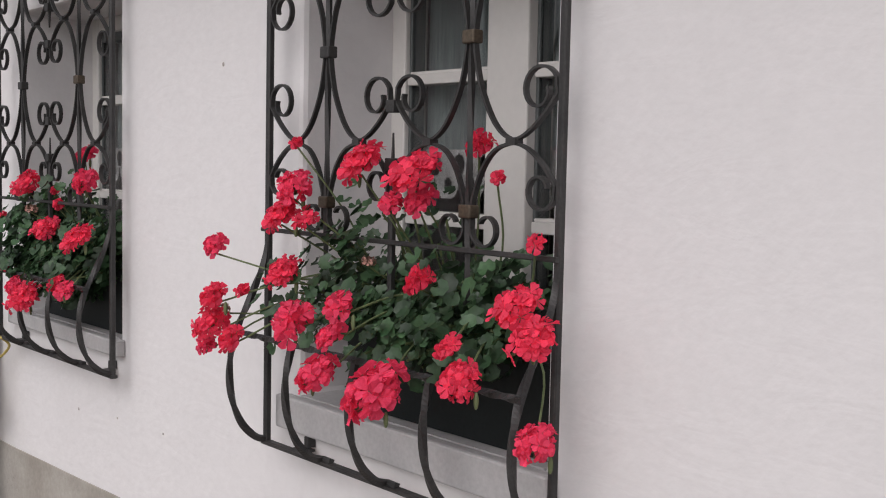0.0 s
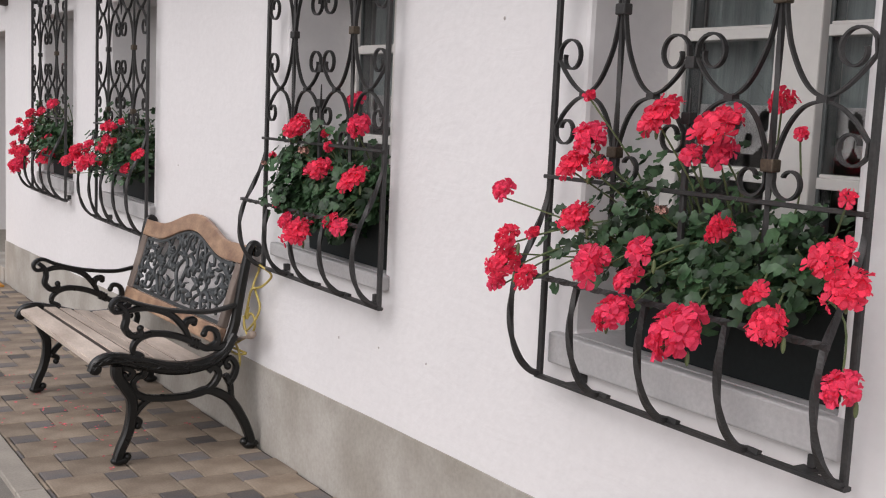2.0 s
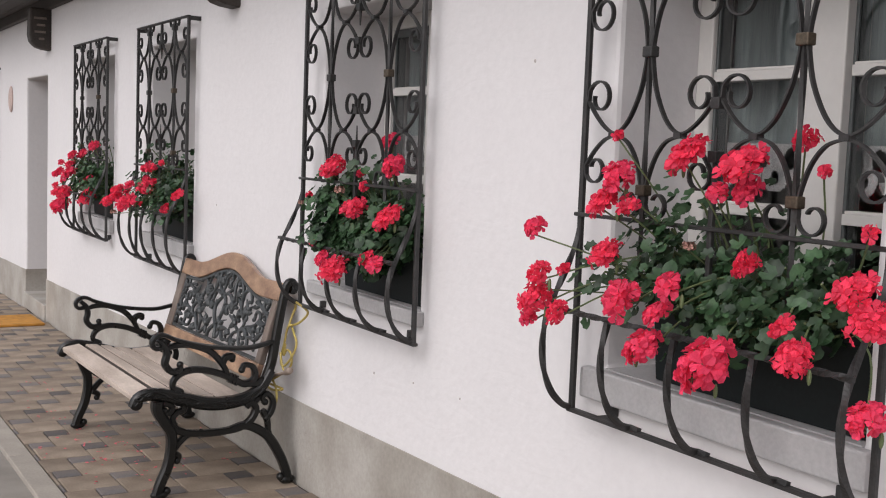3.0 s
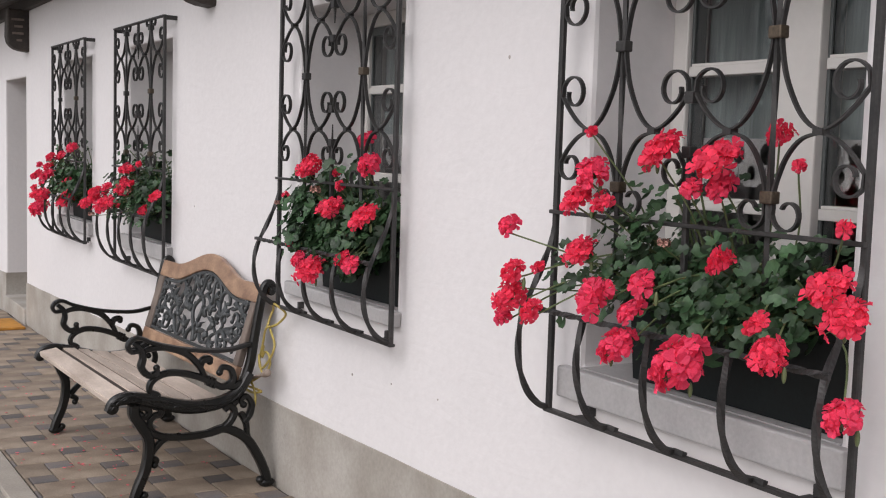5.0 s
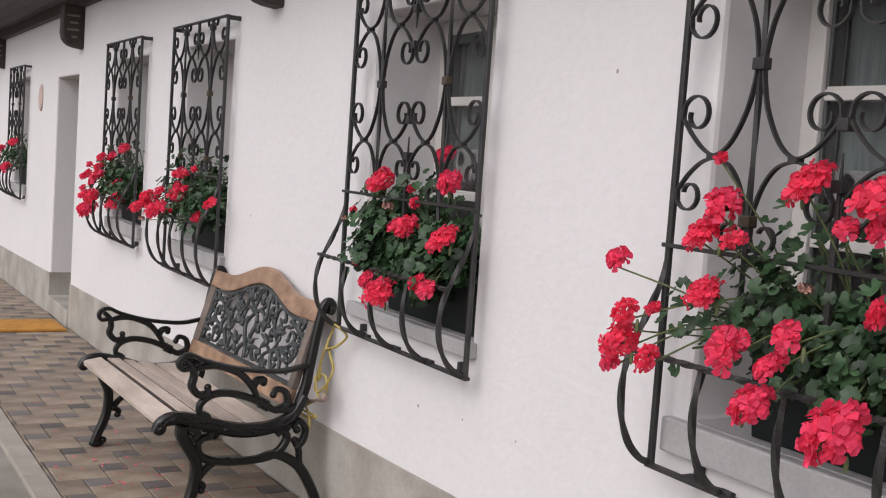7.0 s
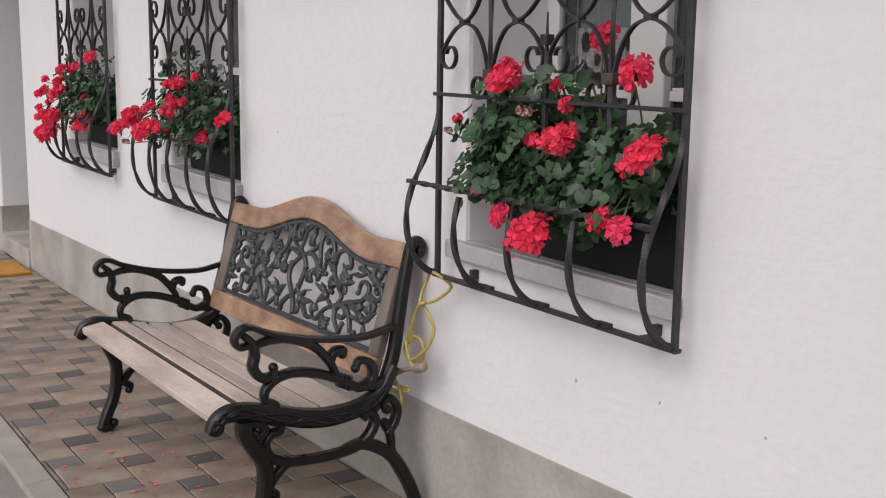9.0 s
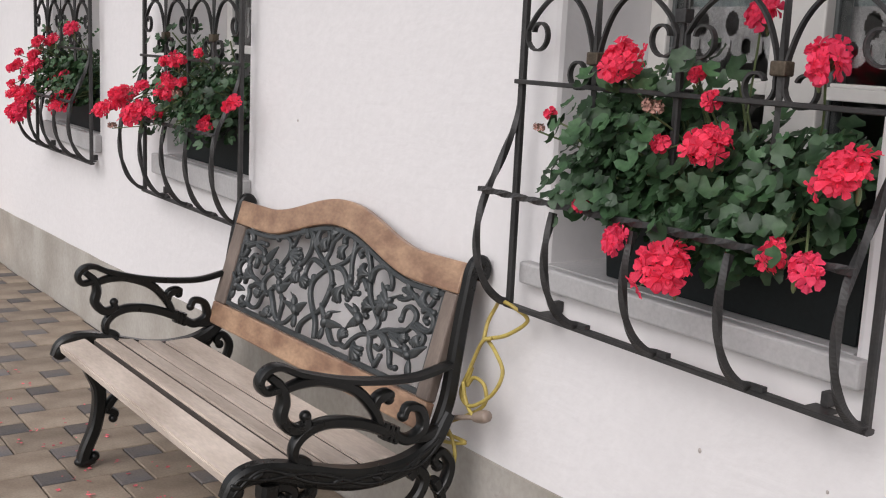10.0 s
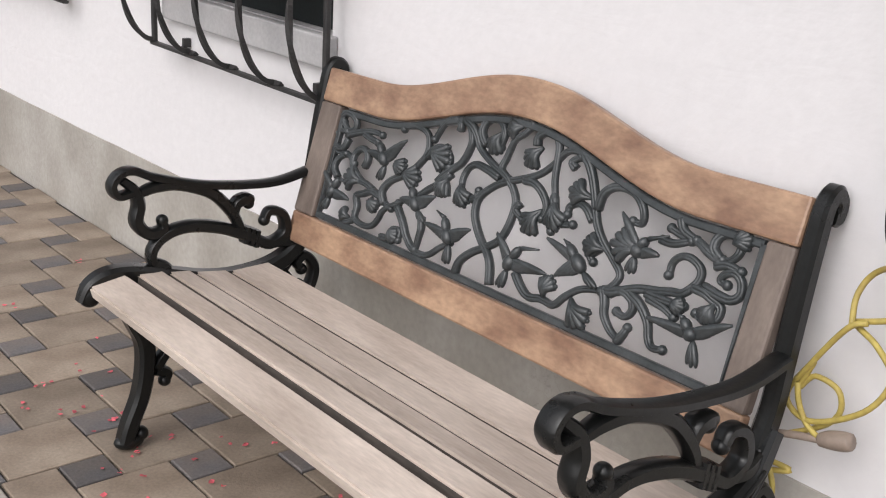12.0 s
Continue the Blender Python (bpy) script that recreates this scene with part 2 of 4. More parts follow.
def sweep(bm, pts, a, b, normal=None, twist=0.0, sides=8, taper=None, square=True):
    """A bar along pts; a: half size within the plane, b: half size along normal (None: a round bar)."""
    pts = [Vector(p) for p in pts]
    n = len(pts)
    rings, length = [], 0.0
    side = None
    for i, p in enumerate(pts):
        t = (pts[min(i + 1, n - 1)] - pts[max(i - 1, 0)]).normalized()
        if i:
            length += (p - pts[i - 1]).length
        if normal is not None:
            nn = Vector(normal)
            s = t.cross(nn)
            if s.length < 1e-4:
                s = side or Vector((0, 1, 0))
            s.normalize()
            nn = s.cross(t).normalized()
        else:
            if side is None:
                side = t.orthogonal().normalized()
            s = (side - t * side.dot(t)).normalized()
            nn = t.cross(s)
        side = s
        f = taper(i / (n - 1)) if taper else 1.0
        ring = []
        for k in range(sides):
            if square:
                base = (45 + 90 * (k // 2) + (-13 if k % 2 == 0 else 13)) if sides == 8 else 360 / sides * (k + 0.5)
            else:
                base = 360 / sides * k
            ang = radians(base)
            c, d = math.cos(ang), math.sin(ang)
            if square:
                c, d = c * 1.2, d * 1.2
            w = radians(twist) * length
            u, v = c * math.cos(w) - d * math.sin(w), c * math.sin(w) + d * math.cos(w)
            ring.append(bm.verts.new(p + s * (u * a * f) + nn * (v * b * f)))
        rings.append(ring)
    for r0, r1 in zip(rings, rings[1:]):
        for k in range(sides):
            bm.faces.new((r0[k], r0[(k + 1) % sides], r1[(k + 1) % sides], r1[k]))
    bm.faces.new(rings[0][::-1])
    bm.faces.new(rings[-1])


def spiral(cx, cy, r0, r1, a0, a1, k=18):
    return [(cx + (r0 + (r1 - r0) * i / k) * math.cos(radians(a0 + (a1 - a0) * i / k)),
             cy + (r0 + (r1 - r0) * i / k) * math.sin(radians(a0 + (a1 - a0) * i / k))) for i in range(k + 1)]


def ball(bm, place, rx, ry, rz, m=None, u=10, v=7):
    r = bmesh.ops.create_uvsphere(bm, u_segments=u, v_segments=v, radius=1.0)
    t = Matrix.Translation(place) @ (m or Matrix.Identity(4)) @ Matrix.Diagonal((rx, ry, rz, 1))
    bmesh.ops.transform(bm, matrix=t, verts=r["verts"])


# the ground falls gently along the street
FALL, LEVEL = 0.025, 5.15


def lie(x, y, z=0.0):
    """A pose on the sloping ground."""
    return Matrix.Translation((x, y, z - FALL * (y - LEVEL))) @ Matrix.Rotation(-math.atan(FALL), 4, "X")


# ---- the house wall ----
WALL, BACK = 1.458, 1.82              # outer and inner face of the wall
SOFFIT = 2.26
SILL, HEAD = 0.86, 1.83              # window opening
LOW = 0.03                           # drop of the openings below the frames
LOWS = (0.03, 0.022, 0.03, 0.03, 0.03)
CENTRES = (1.665, 3.34, 5.615, 7.16, 11.38)
OPEN, NEAR, SHIFT = 0.387, 0.370, 0.008     # half widths of the openings
DOOR = (8.79, 9.64, 1.78)


def wall_cells(ys, zs, hole):
    bm = bmesh.new()
    cache = {}

    def vert(x, y, z):
        key = (x, round(y, 4), round(z, 4))
        if key not in cache:
            cache[key] = bm.verts.new((x, y, z))
        return cache[key]

    def quad(*c):
        bm.faces.new([vert(*q) for q in c])
    ny, nz = len(ys) - 1, len(zs) - 1
    solid = [[not hole((ys[i] + ys[i + 1]) / 2, (zs[j] + zs[j + 1]) / 2) for j in range(nz)] for i in range(ny)]
    for i in range(ny):
        for j in range(nz):
            if not solid[i][j]:
                continue
            y0, y1, z0, z1 = ys[i], ys[i + 1], zs[j], zs[j + 1]
            for x in (WALL, BACK):
                quad((x, y0, z0), (x, y1, z0), (x, y1, z1), (x, y0, z1))
            if i == 0 or not solid[i - 1][j]:
                quad((WALL, y0, z0), (BACK, y0, z0), (BACK, y0, z1), (WALL, y0, z1))
            if i == ny - 1 or not solid[i + 1][j]:
                quad((WALL, y1, z0), (BACK, y1, z0), (BACK, y1, z1), (WALL, y1, z1))
            if j == 0 or not solid[i][j - 1]:
                quad((WALL, y0, z0), (BACK, y0, z0), (BACK, y1, z0), (WALL, y1, z0))
            if j == nz - 1 or not solid[i][j + 1]:
                quad((WALL, y0, z1), (BACK, y0, z1), (BACK, y1, z1), (WALL, y1, z1))
    return bm


def hole(y, z):
    if any(-NEAR < y - c - SHIFT < OPEN and SILL - LOW < z < HEAD for c in CENTRES):
        return True
    return DOOR[0] < y < DOOR[1] and z < DOOR[2]


YS = sorted([-6.0, DOOR[0], DOOR[1], 15.0] + [c + SHIFT + d for c in CENTRES for d in (-NEAR, OPEN)])
wall = put("wall_street", wall_cells(YS, [-0.3, SILL - LOW, DOOR[2], HEAD, SOFFIT + 0.3], hole), STUCCO, bevel=0.014)
tagged(wall, "white rough stucco house wall with barred windows", "wall", kind="structure")


# concrete plinth, its top falling slowly along the street
def plinth_top(y):
    return 0.364 - FALL * (y - 3.6)


def plinth_run(name, y0, y1):
    bm = bmesh.new()
    n = max(2, int((y1 - y0) / 0.25))
    rows = []
    for i in range(n + 1):
        y = y0 + (y1 - y0) * i / n
        z = plinth_top(y) + 0.004 * noise.noise((y * 3, 1.7, 0))
        rows.append([bm.verts.new(q) for q in ((WALL + 0.02, y, -0.3), (WALL - 0.004, y, -0.3), (WALL - 0.004, y, z - 0.004), (WALL + 0.02, y, z))])
    for r0, r1 in zip(rows, rows[1:]):
        for k in range(3):
            bm.faces.new((r0[k], r0[k + 1], r1[k + 1], r1[k]))
    for r in (rows[0], rows[-1]):
        bm.faces.new(r)
    return tagged(put(name, bm, CONCRETE), "grey stained concrete plinth at the foot of the wall", "plinth", kind="structure")


plinth_run("plinth", -6.0, DOOR[0])
plinth_run("plinth", DOOR[1], 15.0)
tagged(put("plinth_jamb", boxes((WALL - 0.002, BACK, DOOR[1] - 0.006, DOOR[1] + 0.02, -0.2, plinth_top(DOOR[1]))), CONCRETE),
       "grey concrete plinth returning into the doorway", "plinth", kind="structure")
tagged(put("threshold", boxes((WALL - 0.02, BACK + 0.1, DOOR[0], DOOR[1] - 0.006, -0.1, 0.03)), CONCRETE, bevel=0.008),
       "worn concrete threshold of the doorway", "threshold", kind="structure")
door = tagged(put("door_1", boxes((BACK - 0.05, BACK - 0.005, DOOR[0], DOOR[1], 0.03, DOOR[2])), TIMBER, bevel=0.004),
              "closed dark wooden door deep in the doorway", "door", kind="structure")
part("door_handle", boxes((BACK - 0.1, BACK - 0.05, DOOR[0] + 0.08, DOOR[0] + 0.1, 0.95, 0.97), (BACK - 0.11, BACK - 0.095, DOOR[0] + 0.08, DOOR[0] + 0.2, 0.95, 0.97)), IRON, door)

# rooms behind the wall
tagged(put("room_shell", boxes((4.4, 4.5, -6, 15, -0.3, 2.6), (BACK, 4.5, -6.1, -6, -0.3, 2.6), (BACK, 4.5, 15, 15.1, -0.3, 2.6)), ROOM), "dim plain room walls behind the windows", "wall", kind="structure")
tagged(put("room_floor", boxes((BACK, 4.4, -6, 15, -0.3, -0.02)), ROOM), "dim room floor", "floor", kind="structure")
tagged(put("ceiling", boxes((BACK, 4.4, -6, 15, 2.45, 2.55)), ROOM), "dim room ceiling", "ceiling", kind="structure")

# eaves: soffit boards, wall plate, beam ends, roof
eaves = thing("roof", (WALL, 4.5, SOFFIT), "low tiled roof with dark timber eaves over the wall", "roof", kind="structure")
for i in range(4):
    x1 = -0.004 - i * 0.115
    bm = bmesh.new()
    box(bm, -0.111, 0, -10.5, 10.5, 0.0, 0.022, Matrix.Translation((x1, 0, 0.075)))
    part("soffit_board", bm, TIMBER, eaves)
bm = bmesh.new()
box(bm, -0.55, 3.2, -10.6, 10.6, 0.0, 0.05, Matrix.Translation((0, 0, 0.29)) @ Matrix.Rotation(radians(-21), 4, "Y"))
part("roof_slab", bm, TILE, eaves)
part("wall_plate", boxes((-0.05, -0.002, -10.5, 10.5, -0.005, 0.10)), TIMBER, eaves, bevel=0.004)


def beam_end(y, z):
    """A carved beam end that juts out under the eaves."""
    bm = bmesh.new()
    out = [(0.05, 0.30), (-0.15, 0.30), (-0.155, 0.10), (-0.145, 0.055), (-0.125, 0.03), (-0.1, 0.012), (-0.06, 0.0), (0.05, -0.012)]
    a = [bm.verts.new((x, -0.06, z)) for x, z in out]
    b = [bm.verts.new((x, 0.06, z)) for x, z in out]
    bm.faces.new(a)
    bm.faces.new(b[::-1])
    for i in range(len(out)):
        j = (i + 1) % len(out)
        bm.faces.new((a[i], a[j], b[j], b[i]))
    ob = put("beam_end", bm, TIMBER, bevel=0.012)
    ob.matrix_basis = Matrix.Translation((WALL, y, z))
    for x0, x1, h in ((-0.125, -0.035, 0.215), (-0.105, -0.045, 0.165), (-0.12, -0.04, 0.115), (-0.09, -0.05, 0.065)):
        bar = bmesh.new()
        box(bm=bar, x0=x0, x1=x1, y0=-0.066, y1=-0.059, z0=h, z1=h + 0.016)
        part("carved_bar", bar, SIDEWOOD, ob, "worn brown carved bar", bevel=0.003)
    return tagged(ob, "dark carved timber beam end under the eaves", "beam", "beam ends", "structure")


for y, z in ((0.7, 1.93), (4.70, 1.93), (8.72, 1.965), (12.7, 1.965)):
    beam_end(y, z)

plaque = bmesh.new()
ball(plaque, (0, 0, 0), 0.02, 0.075, 0.115, u=20, v=12)
plaque = put("wall_plaque", plaque, PLAQUE, smooth=True)
plaque.matrix_basis = Matrix.Translation((WALL - 0.006, 10.35, 1.63))
tagged(plaque, "small oval reddish clay plaque on the white wall", "plaque")

# small marks on the plaster
for y, z, r in ((2.404, 1.589, 0.0055), (3.268, 0.586, 0.005), (2.995, 0.608, 0.0035), (2.712, 0.618, 0.0035), (4.9, 1.05, 0.004)):
    bm = bmesh.new()
    ball(bm, (0, 0, 0), 0.0025, r * 0.8, r, u=10, v=6)
    spot = put("wall_mark", bm, SPOT, smooth=True)
    spot.matrix_basis = Matrix.Translation((WALL - 0.001, y, z))
    tagged(spot, "small brownish mark on the white plaster", "mark", "wall marks")

# ---- ground ----
bm = bmesh.new()
bmesh.ops.create_grid(bm, x_segments=8, y_segments=8, size=2500)
ground = put("ground", bm, ASPHALT)
ground.matrix_basis = lie(0, 5.15, -0.02)
tagged(ground, "grey asphalt ground beside the kerb", "ground", kind="structure")
pave = put("pavement", boxes((0.61, WALL + 0.1, -11, 10, -0.06, -0.009)), SAND)
pave.matrix_basis = lie(0, LEVEL)
tagged(pave, "beige square pavers with small dark insets and sandy joints along the wall", "pavement", kind="structure")

# ---- windows ----
X0 = 1.705


def window(c, number):
    low = LOWS[number - 1]
    c = c + SHIFT
    y0, y1 = -NEAR, OPEN
    w = thing("window_%d" % number, (X0, c, SILL), "white-framed double casement window with sheer curtains in a deep reveal", "window", "street windows", "structure")
    h = HEAD - SILL
    part("window_frame", boxes((0, 0.07, y0, y0 + 0.05, 0, h), (0, 0.07, y1 - 0.05, y1, 0, h), (0, 0.07, y0 + 0.05, y1 - 0.05, h - 0.05, h), (0, 0.07, y0 + 0.05, y1 - 0.05, 0, 0.05),
                               (-0.012, 0.07, -0.072, 0.05, 0.05, h - 0.05)), PVC, w, bevel=0.004)
    for s in (-1, 1):
        a, b = (0.05, OPEN - 0.05) if s > 0 else (0.05 - NEAR, -0.072)
        g = 0.009
        sash = part("sash", boxes((0.012, 0.055, a, a + g, 0.05, h - 0.05), (0.012, 0.055, b - g, b, 0.05, h - 0.05), (0.012, 0.055, a + g, b - g, 0.05, 0.08), (0.012, 0.055, a + g, b - g, h - 0.08, h - 0.05)), GASKET, w, "dark grey sash edge", bevel=0.002)
        for z in (0.375, 0.692):
            part("glazing_bar", boxes((0.0, 0.05, a + g, b - g, z - 0.015, z + 0.009), (0.008, 0.05, a + g, b - g, z + 0.009, z + 0.016)), PVC, sash, "white glazing bar", bevel=0.002)
        for z0, z1 in ((0.08, 0.36), (0.391, 0.677), (0.708, h - 0.08)):
            pane = part("pane", boxes((0.018, 0.022, a + g, b - g, z0, z1)), GLASS, sash, "clear window glass")
            pane.visible_shadow = False
    part("window_sill", boxes((-0.278, -0.246, -0.405, 0.44, -0.066 - (low * 1.2 if number != 2 else 0.0), 0.004 - low)), SILLM, w, "thick grey stone sill", bevel=0.006)
    part("sill_bed", boxes((-0.245, 0.0, -NEAR + 0.001, OPEN - 0.001, -0.012 - LOW, 0.005 - low)), SILLM, w)
    # sheer curtain in folds, and a lace edge below it
    bm = bmesh.new()
    n = 60
    rows = []
    for i in range(n + 1):
        y = -0.33 + 0.66 * i / n
        x = 0.070 + 0.006 * math.sin(y * 58) + 0.006 * math.sin(y * 31 + number)
        rows.append((bm.verts.new((x, y, 0.53)), bm.verts.new((x + 0.004, y, h - 0.05))))
    for r0, r1 in zip(rows, rows[1:]):
        bm.faces.new((r0[0], r1[0], r1[1], r0[1]))
    bmesh.ops.solidify(bm, geom=bm.faces[:], thickness=0.0015)
    cur = put("curtain", bm, CURTAIN, smooth=True)
    cur.matrix_basis = Matrix.Translation((X0, c, SILL))
    tagged(cur, "grey-green sheer curtain hanging behind the window", "curtain", "curtains")
    bm = bmesh.new()
    step, period, grid = 0.004, 0.083, {}

    def knot(a, b):
        if (a, b) not in grid:
            y, z = -0.33 + a * step, 0.412 + b * step
            grid[a, b] = bm.verts.new((0.062 + 0.003 * math.sin(y * 58), y, z))
        return grid[a, b]
    for a in range(165):
        for b in range(30):
            y, z = (a + 0.5) * step % period - period / 2, 0.412 + (b + 0.5) * step
            drop = abs(abs(y) - period / 2)
            if z < 0.462 and drop ** 2 + (z - 0.458) ** 2 > 0.040 ** 2:
                continue
            if (y / 0.020) ** 2 + ((z - 0.497) / 0.026) ** 2 < 1 or (drop / 0.012) ** 2 + ((z - 0.452) / 0.016) ** 2 < 1:
                continue
            bm.faces.new((knot(a, b), knot(a + 1, b), knot(a + 1, b + 1), knot(a, b + 1)))
    bmesh.ops.solidify(bm, geom=bm.faces[:], thickness=0.001)
    lace = put("lace_trim", bm, LACE)
    lace.matrix_basis = Matrix.Translation((X0, c, SILL))
    tagged(lace, "white scalloped lace hem with oval openings behind the glass", "lace", "lace trims")


for i, c in enumerate(CENTRES):
    window(c, i + 1)

# ---- window grilles ----
GX, G0 = 1.40, 0.75
HALF, INNER = 0.437, 0.217
TOP, BAR, MID = 1.175, 0.465, 0.83
BELLY = [(0, 0.425), (-0.009, 0.39), (-0.044, 0.31), (-0.081, 0.235), (-0.096, 0.17), (-0.091, 0.105), (-0.067, 0.05), (-0.031, 0.016), (0.0, 0.006)]


def strip_paths(d):
    """Scroll strips in a field of width d beside an inner bar, below the middle collar."""
    h = d / 2
    down = [tuple(p) for p in smooth_line([(0.009, 0.83), (0.012, 0.80), (0.026, 0.745), (0.055, 0.69), (0.085, 0.66), (h + 0.005, 0.652), (0.145, 0.664), (0.18, 0.692), (d - 0.010, 0.725)], 4)]
    down = [(p[0], p[1]) for p in down] + spiral(d - 0.052, 0.732, 0.044, 0.020, 8, 375, 22)[1:]
    up = [tuple(p) for p in smooth_line([(0.009, 0.515), (0.012, 0.545), (0.032, 0.595), (0.06, 0.629), (0.09, 0.642), (h + 0.01, 0.643), (0.15, 0.632), (0.183, 0.606), (d - 0.011, 0.575)], 4)]
    up = [(p[0], p[1]) for p in up] + spiral(d - 0.046, 0.568, 0.038, 0.016, -8, -350, 20)[1:]
    small = [(0.009, 0.525), (0.010, 0.505)] + spiral(0.046, 0.497, 0.037, 0.016, 185, 510, 20)
    return down, up, small


def grille(c, low=0.0, bar=0.0, group="window grilles"):
    g = thing("window_grille", (GX, c, G0), "black wrought-iron window grille with scrolls and a bellied flower basket", "grille", group)
    for s in (-1, 1):
        bm = bmesh.new()
        sweep(bm, [(0, s * HALF, -low), (0, s * HALF, TOP)], 0.0068, 0.0072, (1, 0, 0))
        part("upright", bm, IRON, g)
        for z in (TOP - 0.008,):
            bm = bmesh.new()
            sweep(bm, [(0.006, s * HALF, z), (0.075, s * HALF, z)], 0.007, 0.010, (0, 0, 1))
            part("wall_bracket", bm, IRON, g)
        y = s * 0.335
        part("foot_plate", boxes((0.004, 0.046, y - 0.022, y + 0.022, -0.004 - low, 0.001 - low)), IRON, g)
        part("wall_stud", boxes((0.036, 0.057, y - 0.008, y + 0.008, 0.0015 - low, 0.026 - low)), IRON, g, bevel=0.002)
    bm = bmesh.new()
    sweep(bm, [(0, -HALF, TOP), (0, HALF, TOP)], 0.005, 0.011, (1, 0, 0))
    part("top_rail", bm, IRON, g)
    bm = bmesh.new()
    sweep(bm, [(0, -HALF - 0.008, -low), (0, HALF + 0.008, -low)], 0.005, 0.011, (1, 0, 0))
    part("bottom_rail", bm, IRON, g)
    bm = bmesh.new()
    sweep(bm, [(-0.012, -HALF - 0.008, BAR - bar), (-0.012, HALF + 0.006, BAR - bar)], 0.0045, 0.005, (1, 0, 0))
    part("cross_bar", bm, IRON, g)
    bm = bmesh.new()
    k = 60
    sweep(bm, [(BELLY[3][0] - 0.006, -HALF - 0.012 + (2 * HALF + 0.024) * i / k, BELLY[3][1] + 0.01 - bar) for i in range(k + 1)], 0.0062, 0.0048, (1, 0, 0), twist=1700, sides=4)
    part("basket_rail", bm, IRON, g, "twisted iron rail")
    for y in (-HALF, -INNER, 0, INNER, HALF):
        bm = bmesh.new()
        line = smooth_line([(x, y, z) for x, z in [(q, h - low * max(0.0, 1 - h / 0.235)) for q, h in (BELLY if abs(y) == HALF else BELLY[3:])]], 8)
        line += [Vector((0.0, y + (0.0 if abs(y) == HALF else -0.03), 0.008 - low))]
        sweep(bm, line, 0.0072, 0.0066, (0, 1, 0), twist=900, sides=4)
        part("basket_rib", bm, IRON, g, "twisted square iron rib")
    for y in (-INNER, INNER):
        bm = bmesh.new()
        k = 50
        sweep(bm, [(0, y, 0.33 + (TOP - 0.33) * i / k) for i in range(k + 1)], 0.0056, 0.0056, (1, 0, 0), twist=420, sides=4)
        part("twisted_bar", bm, IRON, g)
        for z, m in ((0.525, BRASS), (MID, BRASS if y < 0 else IRON), (1.135, IRON)):
            part("collar", boxes((-0.012, 0.012, y - 0.0155, y + 0.0155, z - 0.012, z + 0.012)), m, g, "brownish collar band", bevel=0.003)
        for side in (-1, 1):
            d = INNER if side * y < 0 else HALF - INNER
            for path in strip_paths(d):
                for flip in (0, 1):
                    bm = bmesh.new()
                    pts = []
                    for u, z in path:
                        if flip:
                            z = 2 * MID - z
                            if z > TOP - 0.03:
                                z = min(z, TOP - 0.005)
                        pts.append((0, y + side * u, z))
                    sweep(bm, pts, 0.0027, 0.0066, (1, 0, 0), sides=4)
                    part("scroll", bm, IRON, g)
    for z0, z1 in ((0.33, 0.665), (0.995, TOP)):
        bm = bmesh.new()
        sweep(bm, [(0, 0, z0), (0, 0, (z0 + z1) / 2), (0, 0, z1)], 0.0065, 0.0065, (1, 0, 0), taper=(lambda t: 1 - 0.75 * max(0, t - 0.8) / 0.2) if z0 < 0.9 else (lambda t: 0.3 + 0.7 * min(1, t * 5)))
        part("centre_bar", bm, IRON, g)
    for z in (0.715, 0.945, 0.605, 1.055):
        part("collar", boxes((-0.011, 0.011, -0.0125, 0.0125, z - 0.012, z + 0.012)), IRON, g, bevel=0.002)
    for y in (-HALF + 0.11, -INNER / 2, INNER / 2, HALF - 0.11):
        for z in (0.647, 2 * MID - 0.647):
            part("clip", boxes((-0.01, 0.01, y - 0.011, y + 0.011, z - 0.0055, z + 0.0055)), IRON, g)
    return g


grille(CENTRES[0], 0.021, 0.008)
grille(CENTRES[1], 0.0, -0.006)
grille(CENTRES[2], 0.058, 0.016)
first = grille(CENTRES[3], 0.032, 0.016)
copy_thing(first, Matrix.Translation((GX, CENTRES[4], G0)))

# ---- the bench ----
BX, BY = 1.15, 4.513
END = 0.618
bench = thing("garden_bench", (BX, BY, 0), "garden bench with black cast-iron ends, grey slats and openwork back", "bench")
bench.matrix_basis = lie(BX, BY) @ Matrix.Diagonal((1, 1, 0.977, 1))


def cast(bm, pts, a, b, v, taper=None, k=5):
    """A cast bar through side-view points (x, z) of the world, at the offset v along the bench."""
    sweep(bm, smooth_line([(x - BX, v, z) for x, z in pts], k), a * 1.14, b * 1.14, (0, 1, 0), taper=taper, sides=8)


SEAT_RAIL = [(0.814, 0.356), (0.832, 0.387), (0.868, 0.401), (0.920, 0.396), (0.995, 0.375), (1.083, 0.351), (1.159, 0.345), (1.239, 0.357), (1.303, 0.393), (1.345, 0.458)]
BACK_POST = [(1.270, 0.333), (1.305, 0.383), (1.345, 0.479), (1.362, 0.570), (1.380, 0.673), (1.394, 0.743), (1.405, 0.788), (1.423, 0.805), (1.438, 0.790), (1.434, 0.768), (1.422, 0.770)]
REAR_LEG = [(1.180, 0.241), (1.250, 0.249), (1.328, 0.204), (1.378, 0.128), (1.408, 0.058), (1.418, 0.018)]
FRONT_LEG = [(0.905, 0.373), (0.905, 0.338), (0.930, 0.293), (0.955, 0.248), (0.958, 0.193), (0.945, 0.123), (0.918, 0.058), (0.905, 0.018)]
STRETCHER = [(0.930, 0.308), (0.968, 0.263), (1.027, 0.241), (1.125, 0.235), (1.213, 0.243), (1.261, 0.268), (1.283, 0.310), (1.262, 0.339), (1.241, 0.323)]
